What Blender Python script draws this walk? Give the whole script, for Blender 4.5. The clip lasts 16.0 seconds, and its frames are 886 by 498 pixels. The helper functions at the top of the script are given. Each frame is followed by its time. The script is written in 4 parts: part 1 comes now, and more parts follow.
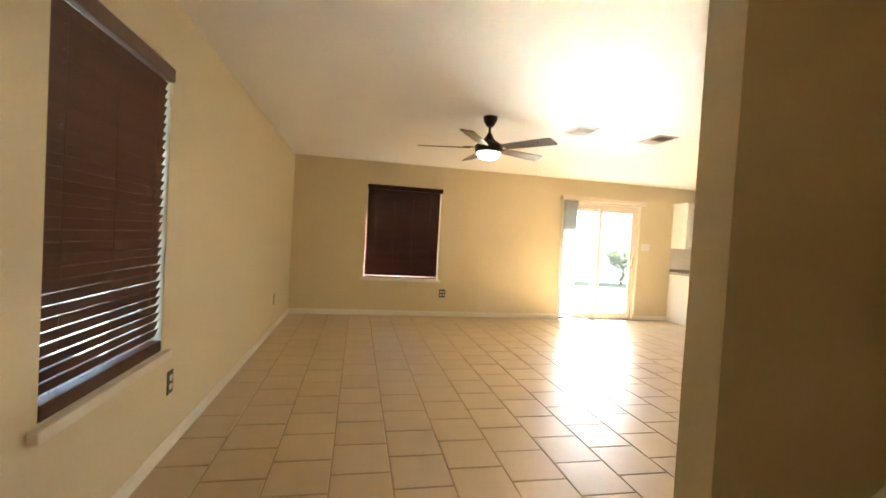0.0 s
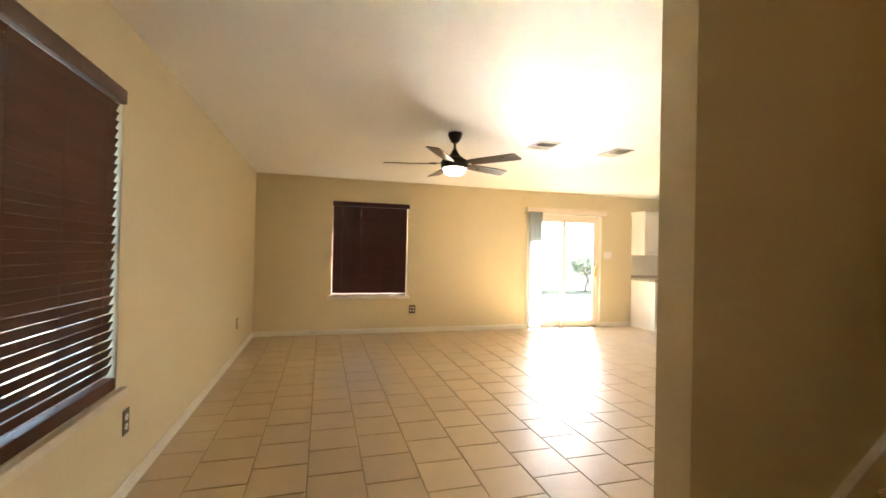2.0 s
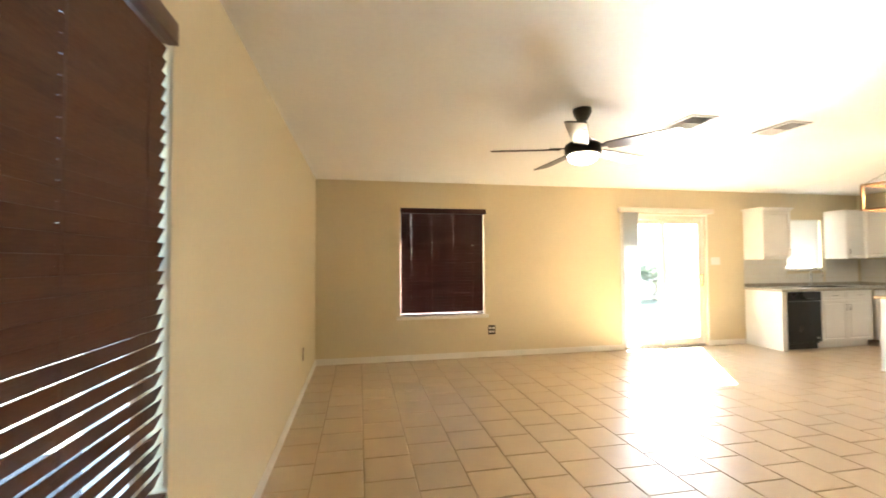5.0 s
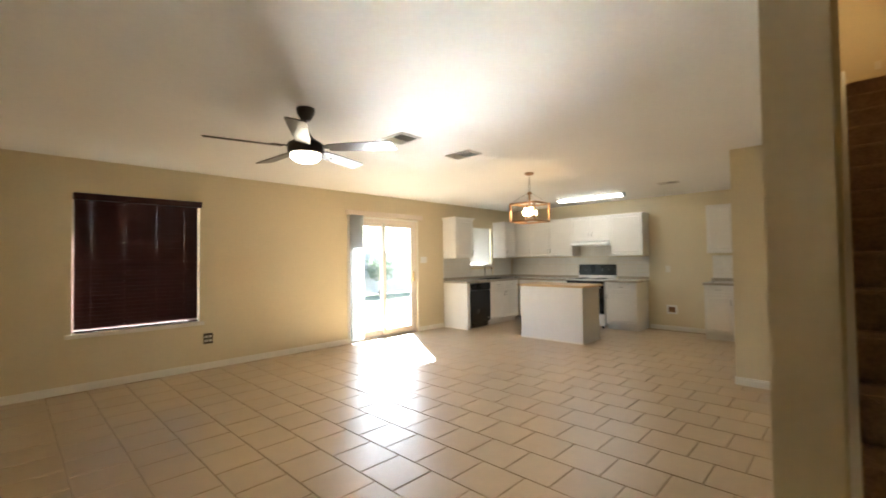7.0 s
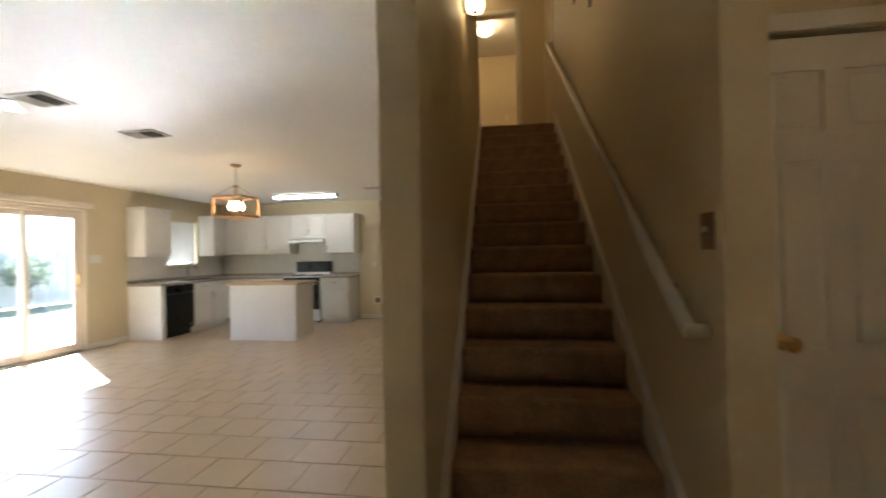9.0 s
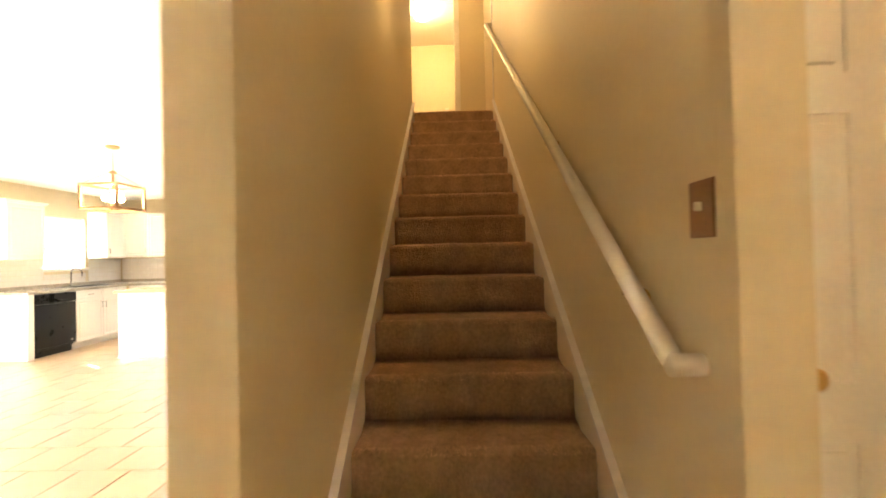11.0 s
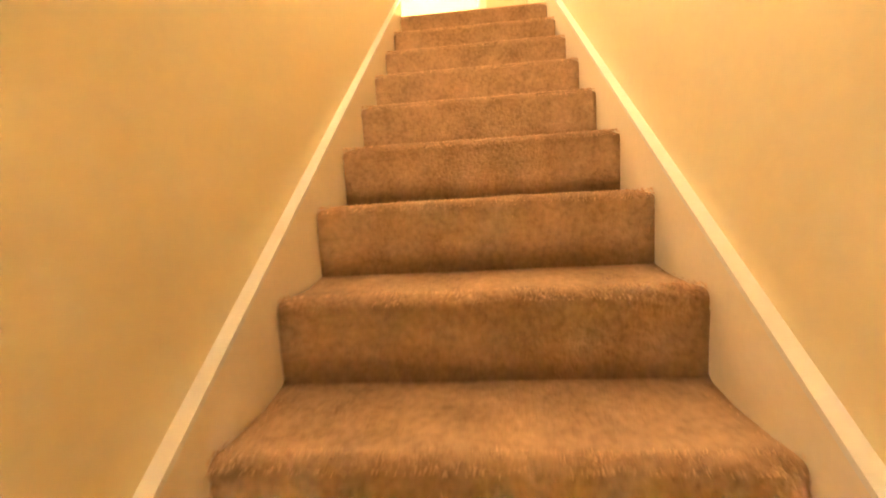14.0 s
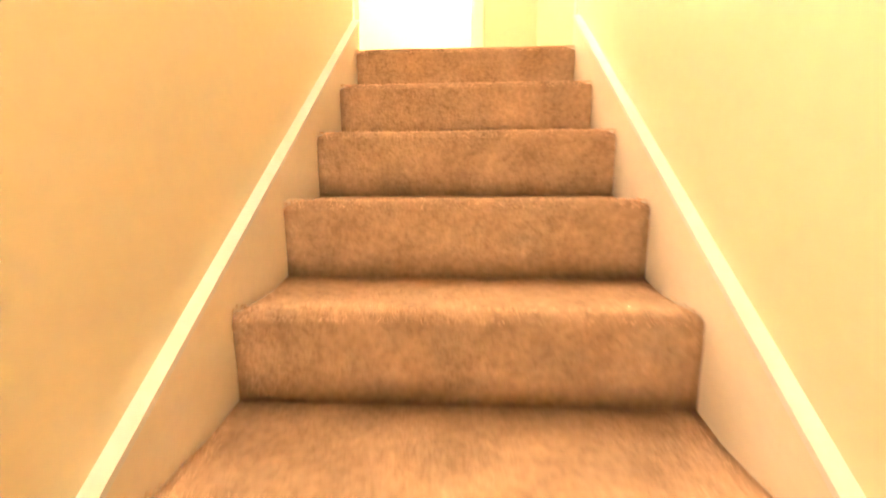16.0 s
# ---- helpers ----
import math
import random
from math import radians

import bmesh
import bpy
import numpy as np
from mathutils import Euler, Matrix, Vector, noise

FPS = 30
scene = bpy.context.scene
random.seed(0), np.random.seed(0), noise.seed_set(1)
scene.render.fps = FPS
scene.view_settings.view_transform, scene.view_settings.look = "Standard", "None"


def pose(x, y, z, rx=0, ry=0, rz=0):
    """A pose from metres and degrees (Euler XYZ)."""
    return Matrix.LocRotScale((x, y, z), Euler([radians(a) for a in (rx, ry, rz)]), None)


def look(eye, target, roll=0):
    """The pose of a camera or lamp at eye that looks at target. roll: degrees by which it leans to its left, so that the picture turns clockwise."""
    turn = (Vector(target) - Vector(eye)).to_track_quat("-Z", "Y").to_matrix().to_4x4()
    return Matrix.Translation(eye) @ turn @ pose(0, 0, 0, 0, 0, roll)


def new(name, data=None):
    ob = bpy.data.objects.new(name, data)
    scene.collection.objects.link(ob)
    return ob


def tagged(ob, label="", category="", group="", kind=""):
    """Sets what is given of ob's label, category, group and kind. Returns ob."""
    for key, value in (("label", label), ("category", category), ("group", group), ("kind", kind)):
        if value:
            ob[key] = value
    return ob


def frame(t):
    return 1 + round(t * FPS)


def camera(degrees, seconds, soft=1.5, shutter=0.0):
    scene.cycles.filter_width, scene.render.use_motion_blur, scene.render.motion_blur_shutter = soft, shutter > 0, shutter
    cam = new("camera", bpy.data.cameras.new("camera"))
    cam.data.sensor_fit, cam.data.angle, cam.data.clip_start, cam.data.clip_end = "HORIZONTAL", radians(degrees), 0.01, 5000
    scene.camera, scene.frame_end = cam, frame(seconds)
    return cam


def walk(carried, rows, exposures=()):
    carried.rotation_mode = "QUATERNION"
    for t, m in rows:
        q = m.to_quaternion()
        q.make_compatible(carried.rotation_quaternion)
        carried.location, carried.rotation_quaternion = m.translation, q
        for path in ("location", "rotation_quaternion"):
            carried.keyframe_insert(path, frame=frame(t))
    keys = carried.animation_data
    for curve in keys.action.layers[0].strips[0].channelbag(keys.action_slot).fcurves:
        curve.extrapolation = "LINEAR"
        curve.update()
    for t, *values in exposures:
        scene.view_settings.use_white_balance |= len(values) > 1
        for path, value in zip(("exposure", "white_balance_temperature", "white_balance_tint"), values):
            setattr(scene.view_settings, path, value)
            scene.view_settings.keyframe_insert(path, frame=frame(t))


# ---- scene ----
cam = camera(92.87, 16.0, soft=1.7, shutter=0.6)
PATH = [
    (0.0, (0.992, 0.608, 1.289), (1.1917, 1.5877, 1.2632), 3.31),
    (0.5, (0.954, 0.631, 1.327), (1.1915, 1.6025, 1.3134), 1.63),
    (1.0, (0.955, 0.646, 1.321), (1.2081, 1.6136, 1.2958), 0.49),
    (1.5, (0.999, 0.640, 1.313), (1.2671, 1.6030, 1.3034), 1.11),
    (2.0, (0.971, 0.625, 1.318), (1.2458, 1.5869, 1.3257), 1.29),
    (2.5, (0.925, 0.626, 1.331), (1.1426, 1.6021, 1.3197), 1.45),
    (3.0, (0.824, 0.717, 1.347), (0.9256, 1.7113, 1.3206), 1.45),
    (3.2, (0.778, 0.783, 1.326), (0.8534, 1.7804, 1.3174), 0.31),
    (5.3, (0.567, 1.686, 1.353), (0.8298, 2.6506, 1.3897), -0.73),
    (5.5, (0.571, 1.659, 1.332), (0.9069, 2.5998, 1.3739), -0.96),
    (6.0, (0.590, 1.675, 1.327), (1.0981, 2.5350, 1.3673), -1.01),
    (6.5, (0.630, 1.627, 1.326), (1.2657, 2.3983, 1.3557), -0.84),
    (7.0, (0.641, 1.578, 1.329), (1.3599, 2.2727, 1.3539), -0.72),
    (7.5, (0.660, 1.530, 1.307), (1.4291, 2.1685, 1.3316), -0.73),
    (8.0, (0.655, 1.505, 1.320), (1.4953, 2.0468, 1.3388), -1.06),
    (8.5, (0.685, 1.465, 1.361), (1.6235, 1.8086, 1.3731), -1.04),
    (9.0, (0.631, 1.323, 1.306), (1.6209, 1.4679, 1.3159), -1.20),
    (9.5, (0.673, 1.221, 1.300), (1.6724, 1.2642, 1.3050), -2.00),
    (9.7, (0.679, 1.213, 1.299), (1.6783, 1.2358, 1.3001), -1.97),
    (11.8, (1.827, 1.145, 1.269), (2.8262, 1.1813, 1.2982), -0.71),
    (12.0, (1.986, 1.129, 1.317), (2.9834, 1.1828, 1.3580), -0.28),
    (12.5, (2.395, 1.134, 1.324), (3.3935, 1.1962, 1.3351), -0.73),
    (13.0, (2.755, 1.149, 1.482), (3.7540, 1.1440, 1.4502), -1.09),
    (13.5, (2.994, 1.115, 1.623), (3.9861, 1.2183, 1.5591), -0.84),
    (14.0, (3.220, 1.123, 1.718), (4.2098, 1.2221, 1.6132), -3.25),
    (14.5, (3.427, 1.114, 1.854), (4.4204, 1.1495, 1.7412), -1.38),
    (15.0, (3.659, 1.127, 2.029), (4.6468, 1.2521, 1.9419), -1.18),
    (15.5, (3.874, 1.136, 2.184), (4.8666, 1.1419, 2.0632), -0.95),
    (16.0, (4.108, 1.128, 2.352), (5.0953, 1.1804, 2.1910), -0.29),
]
EXPOSURES = [(0.0, 5.16, 6450, 9), (3.2, 5.33, 6400, 9), (5.5, 5.6, 5950, 8), (6.0, 5.25, 5900, 8), (6.5, 4.98, 5830, 8), (7.0, 4.66, 5750, 8), (8.0, 4.42, 5450, 8), (9.0, 4.42, 5400, 9), (9.5, 5.45, 6000, 11), (10.7, 6.4, 6250, 11), (11.8, 7.8, 6500, 11), (12.5, 8.1, 6550, 12), (14.0, 8.7, 5950, 11), (15.0, 8.85, 5350, 11), (16.0, 9.0, 5000, 11)]
walk(cam, [(t, look(eye, target, roll)) for t, eye, target, roll in PATH], EXPOSURES)

# ---- daylight ----
scene.cycles.blur_glossy = 0.0      # keep the sun's glint off the tiles sharp on the ceiling
SUN_DIR = Vector((0.55, 0.835, 0.727)).normalized()      # from the room towards the sun
world = bpy.data.worlds.new("sky")
scene.world = world
world.use_nodes = True
wn = world.node_tree.nodes
sky = wn.new("ShaderNodeTexSky")
sky.sky_type = "NISHITA"
sky.sun_disc = False
sky.sun_elevation = math.asin(SUN_DIR.z)
sky.sun_rotation = math.atan2(SUN_DIR.x, SUN_DIR.y)
wn["Background"].inputs[1].default_value = 0.05
world.node_tree.links.new(sky.outputs[0], wn["Background"].inputs[0])
sun = new("sun", bpy.data.lights.new("sun", "SUN"))
sun.data.energy = 5.0
sun.data.angle = radians(0.5)
sun.data.color = (1.0, 0.96, 0.89)
sun.matrix_world = look(SUN_DIR * 30, (0, 0, 0))

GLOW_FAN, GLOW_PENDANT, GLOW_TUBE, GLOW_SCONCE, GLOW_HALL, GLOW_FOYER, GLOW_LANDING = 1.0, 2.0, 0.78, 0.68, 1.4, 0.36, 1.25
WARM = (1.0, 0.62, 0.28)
WARM_DEEP = (1.0, 0.64, 0.27)

# ---- materials ----
def mat(name, base, rough=0.6, var=0.08, scale=3.0, fine=60.0, bump=0.0, bump_scale=200.0, metal=0.0, spec=0.5, stretch=(1, 1, 1), rand=0.0, rvar=0.06, island=False, deep=0.004):
    """A painted or natural surface: two scales of tone, fine relief, uneven gloss."""
    m = bpy.data.materials.new(name)
    m.use_nodes = True
    nt = m.node_tree
    n, l = nt.nodes, nt.links
    b = n["Principled BSDF"]
    geo = n.new("ShaderNodeNewGeometry")
    mapping = n.new("ShaderNodeMapping")
    mapping.inputs["Scale"].default_value = stretch
    l.new(geo.outputs["Position"], mapping.inputs["Vector"])
    big, small = n.new("ShaderNodeTexNoise"), n.new("ShaderNodeTexNoise")
    for tex, s, d in ((big, scale, 3), (small, fine, 4)):
        tex.inputs["Scale"].default_value, tex.inputs["Detail"].default_value = s, d
        l.new(mapping.outputs[0], tex.inputs["Vector"])
    add = n.new("ShaderNodeMath")
    add.operation = "ADD"
    l.new(big.outputs[0], add.inputs[0])
    l.new(small.outputs[0], add.inputs[1])
    last = add
    if rand:
        r = n.new("ShaderNodeMath")
        r.operation = "MULTIPLY_ADD"
        source = geo.outputs["Random Per Island"] if island else n.new("ShaderNodeObjectInfo").outputs["Random"]
        l.new(source, r.inputs[0])
        r.inputs[1].default_value = rand
        l.new(add.outputs[0], r.inputs[2])
        last = r
    span = n.new("ShaderNodeMapRange")
    span.inputs["From Min"].default_value, span.inputs["From Max"].default_value = 0.6, 1.4 + rand
    span.inputs["To Min"].default_value, span.inputs["To Max"].default_value = 1 - var, 1 + var
    l.new(last.outputs[0], span.inputs["Value"])
    mix = n.new("ShaderNodeMix")
    mix.data_type, mix.blend_type = "RGBA", "MULTIPLY"
    mix.inputs["Factor"].default_value = 1.0
    mix.inputs[6].default_value = (*base, 1)
    l.new(span.outputs[0], mix.inputs[7])
    l.new(mix.outputs[2], b.inputs["Base Color"])
    ro = n.new("ShaderNodeMapRange")
    ro.inputs["From Min"].default_value, ro.inputs["From Max"].default_value = 0.3, 0.7
    ro.inputs["To Min"].default_value, ro.inputs["To Max"].default_value = max(rough - rvar, 0.02), min(rough + rvar, 1)
    l.new(big.outputs[0], ro.inputs["Value"])
    l.new(ro.outputs[0], b.inputs["Roughness"])
    b.inputs["Metallic"].default_value = metal
    b.inputs["Specular IOR Level"].default_value = spec
    if bump:
        tex = n.new("ShaderNodeTexNoise")
        tex.inputs["Scale"].default_value, tex.inputs["Detail"].default_value = bump_scale, 5
        l.new(mapping.outputs[0], tex.inputs["Vector"])
        bn = n.new("ShaderNodeBump")
        bn.inputs["Strength"].default_value, bn.inputs["Distance"].default_value = bump, deep
        l.new(tex.outputs[0], bn.inputs["Height"])
        l.new(bn.outputs[0], b.inputs["Normal"])
    return m


def glow(name, color, strength):
    m = bpy.data.materials.new(name)
    m.use_nodes = True
    b = m.node_tree.nodes["Principled BSDF"]
    b.inputs["Base Color"].default_value = (0.8, 0.8, 0.78, 1)
    b.inputs["Emission Color"].default_value = (*color, 1)
    b.inputs["Emission Strength"].default_value = strength
    return m


def glass_pane(name):
    m = bpy.data.materials.new(name)
    m.use_nodes = True
    b = m.node_tree.nodes["Principled BSDF"]
    b.inputs["Base Color"].default_value = (0.95, 0.98, 0.97, 1)
    b.inputs["Transmission Weight"].default_value = 1.0
    b.inputs["Roughness"].default_value = 0.02
    b.inputs["IOR"].default_value = 1.45
    return m


M_WALL = mat("beige_wall_paint", (0.66, 0.575, 0.39), 0.55, 0.035, 1.3, 40, 0.12, 260)
M_CEIL = mat("ceiling_paint", (0.86, 0.85, 0.825), 0.7, 0.03, 1.5, 30, 0.25, 160)
M_TRIM = mat("white_trim_paint", (0.78, 0.75, 0.68), 0.35, 0.05, 4, 60, 0.03, 90)
M_SKIRT = mat("cream_skirt_paint", (0.71, 0.625, 0.525), 0.45, 0.05, 4, 60, 0.03, 90)
M_TILE = mat("ceramic_floor_tile", (0.485, 0.355, 0.208), 0.36, 0.13, 7.0, 90, 0.0, 60, spec=1.0, rand=0.5, rvar=0.0)
M_TILE_FAR = mat("ceramic_floor_tile_far", (0.485, 0.355, 0.208), 0.36, 0.13, 7.0, 90, 0.0, 60, spec=1.0, rand=0.5, rvar=0.0, island=True)
for glazed in (M_TILE, M_TILE_FAR):
    glaze = glazed.node_tree.nodes["Principled BSDF"]
    glaze.inputs["Coat Weight"].default_value = 0.7
    glaze.inputs["Coat Roughness"].default_value = 0.38
# Whiter than the board: the highlight on lit edges is in the colour.
M_LIT_EDGE = mat("lit_edge_white", (0.67, 0.65, 0.65), 0.35, 0.04, 4, 60, 0.03, 90)
M_PILE = mat("carpet_pile", (0.66, 0.435, 0.27), 0.95, 0.5, 14, 45, spec=0.1, rand=0.6, island=True)
M_GROUT = mat("floor_grout", (0.38, 0.285, 0.175), 0.9, 0.18, 6, 90, 0.3, 300)
M_CARPET = mat("brown_carpet", (0.40, 0.264, 0.162), 0.95, 0.34, 10, 60, 0.8, 100, spec=0.1, deep=0.012)
M_BLIND = mat("mahogany_blind_wood", (0.032, 0.009, 0.008), 0.45, 0.25, 3, 30, 0.1, 60, spec=0.2, stretch=(1, 1, 8), rand=0.3)
M_BLIND_BROWN = mat("brown_blind_wood", (0.098, 0.042, 0.023), 0.5, 0.3, 3, 30, 0.1, 60, spec=0.12, stretch=(1, 1, 8), rand=0.3)
M_SILL = mat("beige_sill_paint", (0.68, 0.61, 0.50), 0.4, 0.05, 4, 60, 0.03, 90)
M_VALANCE = mat("dark_valance_wood", (0.12, 0.06, 0.04), 0.4, 0.2, 3, 40, 0.05, 60)
M_CORD = mat("blind_cord", (0.10, 0.05, 0.035), 0.8)
M_VINYL = mat("white_vinyl", (0.76, 0.75, 0.72), 0.4, 0.03, 4, 50)
M_FRAME = mat("almond_door_frame", (0.72, 0.64, 0.56), 0.4, 0.04, 4, 50)
M_GLASS = glass_pane("window_glass")
M_CAB = mat("white_cabinet_paint", (0.74, 0.72, 0.68), 0.38, 0.04, 3, 40, 0.02, 60)
M_COUNTER = mat("grey_speckled_counter", (0.36, 0.325, 0.27), 0.30, 0.35, 30, 160, 0.02, 200)
M_BUTCHER = mat("pale_wood_worktop", (0.52, 0.36, 0.19), 0.4, 0.18, 6, 60, 0.05, 80, stretch=(8, 1, 1))
M_SPLASH = mat("pale_splash_tile", (0.76, 0.745, 0.70), 0.22, 0.05, 8, 50, 0.04, 40)
M_BLACK = mat("black_appliance_enamel", (0.010, 0.010, 0.011), 0.30, 0.1, 6, 60, spec=0.3)
M_WHITE_EN = mat("white_enamel", (0.78, 0.78, 0.76), 0.2, 0.03, 4, 50)
M_STEEL = mat("brushed_steel", (0.42, 0.41, 0.39), 0.3, 0.06, 10, 90, metal=1.0)
M_BRASS = mat("worn_brass", (0.72, 0.50, 0.22), 0.25, 0.12, 12, 80, metal=1.0)
M_COPPER = mat("copper_lantern_frame", (0.42, 0.27, 0.16), 0.4, 0.15, 10, 80, metal=0.6)
M_FAN = mat("dark_bronze_fan", (0.028, 0.022, 0.019), 0.4, 0.15, 10, 70, metal=0.3)
M_BLADE = mat("dark_walnut_blade", (0.055, 0.040, 0.030), 0.32, 0.2, 4, 40, stretch=(1, 1, 1))
M_BROWN = mat("brown_outlet_plastic", (0.035, 0.022, 0.015), 0.4, 0.1, 20, 90)
M_PLATE = mat("brown_wood_plate", (0.20, 0.10, 0.045), 0.4, 0.15, 20, 90)
M_IVORY = mat("ivory_plastic", (0.72, 0.68, 0.58), 0.4, 0.04, 20, 90)
# Flat dark colour for the shade inside slots, vents and the sink.
M_DARK = mat("void_shade", (0.02, 0.018, 0.016), 0.9, 0.1)
M_VENT = mat("vent_white_metal", (0.62, 0.60, 0.56), 0.45, 0.06, 12, 80)
M_VERT = mat("white_vertical_blind", (0.80, 0.80, 0.78), 0.6, 0.04, 6, 60)
# Darkened base cuts the sun bounced indoors onto the ceiling.
M_CONCRETE = mat("darkened_concrete", (0.09, 0.086, 0.078), 0.9, 0.15, 2, 40, 0.3, 80)
M_GRASS = mat("dry_lawn", (0.15, 0.15, 0.08), 0.95, 0.4, 1.0, 30, 0.6, 40)
# Fence, bark and leaf colours lightened in place of glare outside the door.
M_FENCE = mat("grey_fence_wood", (0.42, 0.40, 0.38), 0.9, 0.2, 2, 30, 0.3, 60, stretch=(4, 4, 0.5), rand=0.5)
M_BARK = mat("tree_bark", (0.20, 0.16, 0.12), 0.95, 0.3, 6, 60, 0.6, 60)
M_LEAF = mat("glare_paled_leaves", (0.14, 0.165, 0.12), 0.6, 0.35, 3, 20, rand=0.5, island=True)
leaf_nodes = M_LEAF.node_tree.nodes
thin = leaf_nodes.new("ShaderNodeBsdfTranslucent")
thin.inputs[0].default_value = (0.20, 0.235, 0.15, 1)
both = leaf_nodes.new("ShaderNodeMixShader")
both.inputs[0].default_value = 0.5
M_LEAF.node_tree.links.new(leaf_nodes["Principled BSDF"].outputs[0], both.inputs[1])
M_LEAF.node_tree.links.new(thin.outputs[0], both.inputs[2])
M_LEAF.node_tree.links.new(both.outputs[0], leaf_nodes["Material Output"].inputs[0])
vane_nodes = M_VERT.node_tree.nodes
veil = vane_nodes.new("ShaderNodeBsdfTranslucent")
veil.inputs[0].default_value = (0.75, 0.77, 0.78, 1)
half = vane_nodes.new("ShaderNodeMixShader")
half.inputs[0].default_value = 0.62
M_VERT.node_tree.links.new(vane_nodes["Principled BSDF"].outputs[0], half.inputs[1])
M_VERT.node_tree.links.new(veil.outputs[0], half.inputs[2])
M_VERT.node_tree.links.new(half.outputs[0], vane_nodes["Material Output"].inputs[0])
G_FAN = glow("fan_globe_glow", (1.0, 0.80, 0.55), GLOW_FAN)
G_PENDANT = glow("pendant_bulb_glow", WARM, GLOW_PENDANT)
G_TUBE = glow("tube_diffuser_glow", (1.0, 0.93, 0.80), GLOW_TUBE)
G_SCONCE = glow("sconce_glass_glow", WARM_DEEP, GLOW_SCONCE)
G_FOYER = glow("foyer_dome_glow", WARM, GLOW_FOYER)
G_LANDING = glow("landing_dome_glow", WARM_DEEP, GLOW_LANDING)
G_HALL = glow("hall_globe_glow", WARM_DEEP, GLOW_HALL)


# ---- helpers for building ----
def add_box(bm, a, b, r=0.0, seg=2):
    """A box from corner a to corner b, its edges rounded by r."""
    made = bmesh.ops.create_cube(bm, size=1)["verts"]
    lo = [min(a[i], b[i]) for i in range(3)]
    hi = [max(a[i], b[i]) for i in range(3)]
    for v in made:
        v.co = [lo[i] if v.co[i] < 0 else hi[i] for i in range(3)]
    if r:
        edges = list({e for v in made for e in v.link_edges})
        bmesh.ops.bevel(bm, geom=edges, offset=r, segments=seg, affect="EDGES", profile=0.5)
    return bm


def add_cyl(bm, p, q, r, r2=None, seg=16):
    """A rod or cone from p to q."""
    p, q = Vector(p), Vector(q)
    d = q - p
    m = Matrix.Translation((p + q) / 2) @ d.to_track_quat("Z", "Y").to_matrix().to_4x4()
    bmesh.ops.create_cone(bm, cap_ends=True, segments=seg, radius1=r, radius2=r if r2 is None else r2, depth=d.length, matrix=m)
    return bm


def add_turned(bm, profile, seg=28, at=(0, 0, 0)):
    """A turned body: (radius, height) pairs round the z axis."""
    rings = []
    for rad, z in profile:
        rings.append([bm.verts.new((at[0] + rad * math.cos(2 * math.pi * i / seg), at[1] + rad * math.sin(2 * math.pi * i / seg), at[2] + z)) for i in range(seg)])
    for one, two in zip(rings, rings[1:]):
        for i in range(seg):
            j = (i + 1) % seg
            bm.faces.new((one[i], one[j], two[j], two[i]))
    bm.faces.new(rings[0][::-1])
    bm.faces.new(rings[-1])
    bmesh.ops.recalc_face_normals(bm, faces=bm.faces)
    return bm


def mesh_of(name, bm, material, smooth=False):
    me = bpy.data.meshes.new(name)
    bm.to_mesh(me)
    bm.free()
    me.materials.append(material)
    if smooth:
        for f in me.polygons:
            f.use_smooth = True
    return me


def part(name, bm, material, parent, label="", smooth=False):
    ob = new(name, mesh_of(name, bm, material, smooth))
    ob.parent = parent
    if label:
        tagged(ob, label)
    return ob


def thing(name, label, category, at=(0, 0, 0), group="", turn=0.0):
    ob = new(name)
    ob.matrix_basis = pose(*at, 0, 0, turn)
    return tagged(ob, label, category, group)


def solid(name, bm, material, label, category="", kind="structure", smooth=False):
    return tagged(new(name, mesh_of(name, bm, material, smooth)), label, category, "", kind)


def box_bm(a, b, r=0.0, seg=2):
    return add_box(bmesh.new(), a, b, r, seg)


def cyl_bm(p, q, r, r2=None, seg=16):
    return add_cyl(bmesh.new(), p, q, r, r2, seg)


def wall(name, a, b, holes, along, label, material=M_WALL):
    """A wall as a box with openings; holes are (start, end, low, high) along its length."""
    bm = bmesh.new()
    s = sorted({a[along], b[along], *[h[0] for h in holes], *[h[1] for h in holes]})
    for u0, u1 in zip(s, s[1:]):
        z = a[2]
        for h in sorted((h for h in holes if h[0] <= u0 and h[1] >= u1), key=lambda h: h[2]) + [(0, 0, b[2], b[2])]:
            if h[2] > z:
                lo, hi = list(a), list(b)
                lo[along], hi[along], lo[2], hi[2] = u0, u1, z, h[2]
                add_box(bm, lo, hi)
            z = max(z, h[3])
    return solid(name, bm, material, label, "wall")

# ---- the plan ----
NORTH, EAST, CEIL = 7.388, 9.0, 2.44
END_X = 2.006                       # ends of the two stair walls
ST_N, ST_S, WALL_T = 1.598, 0.669, 0.137
RISE, RUN, TOP_X, TOP_Z = 0.1921, 0.264, 5.912, 2.882
UP_CEIL = TOP_Z + 2.44
STUB_X, STUB_Y = 5.90, 2.461
CLOSET_X, FOYER_S = 2.25, -0.26
WIN_W = (2.195, 3.085, 0.60, 2.07)
WIN_N = (1.108, 2.300, 0.60, 2.075)
DOOR_N = (4.47, 5.95, -0.001, 2.03)
WIN_K = (7.50, 8.225, 1.20, 2.01)

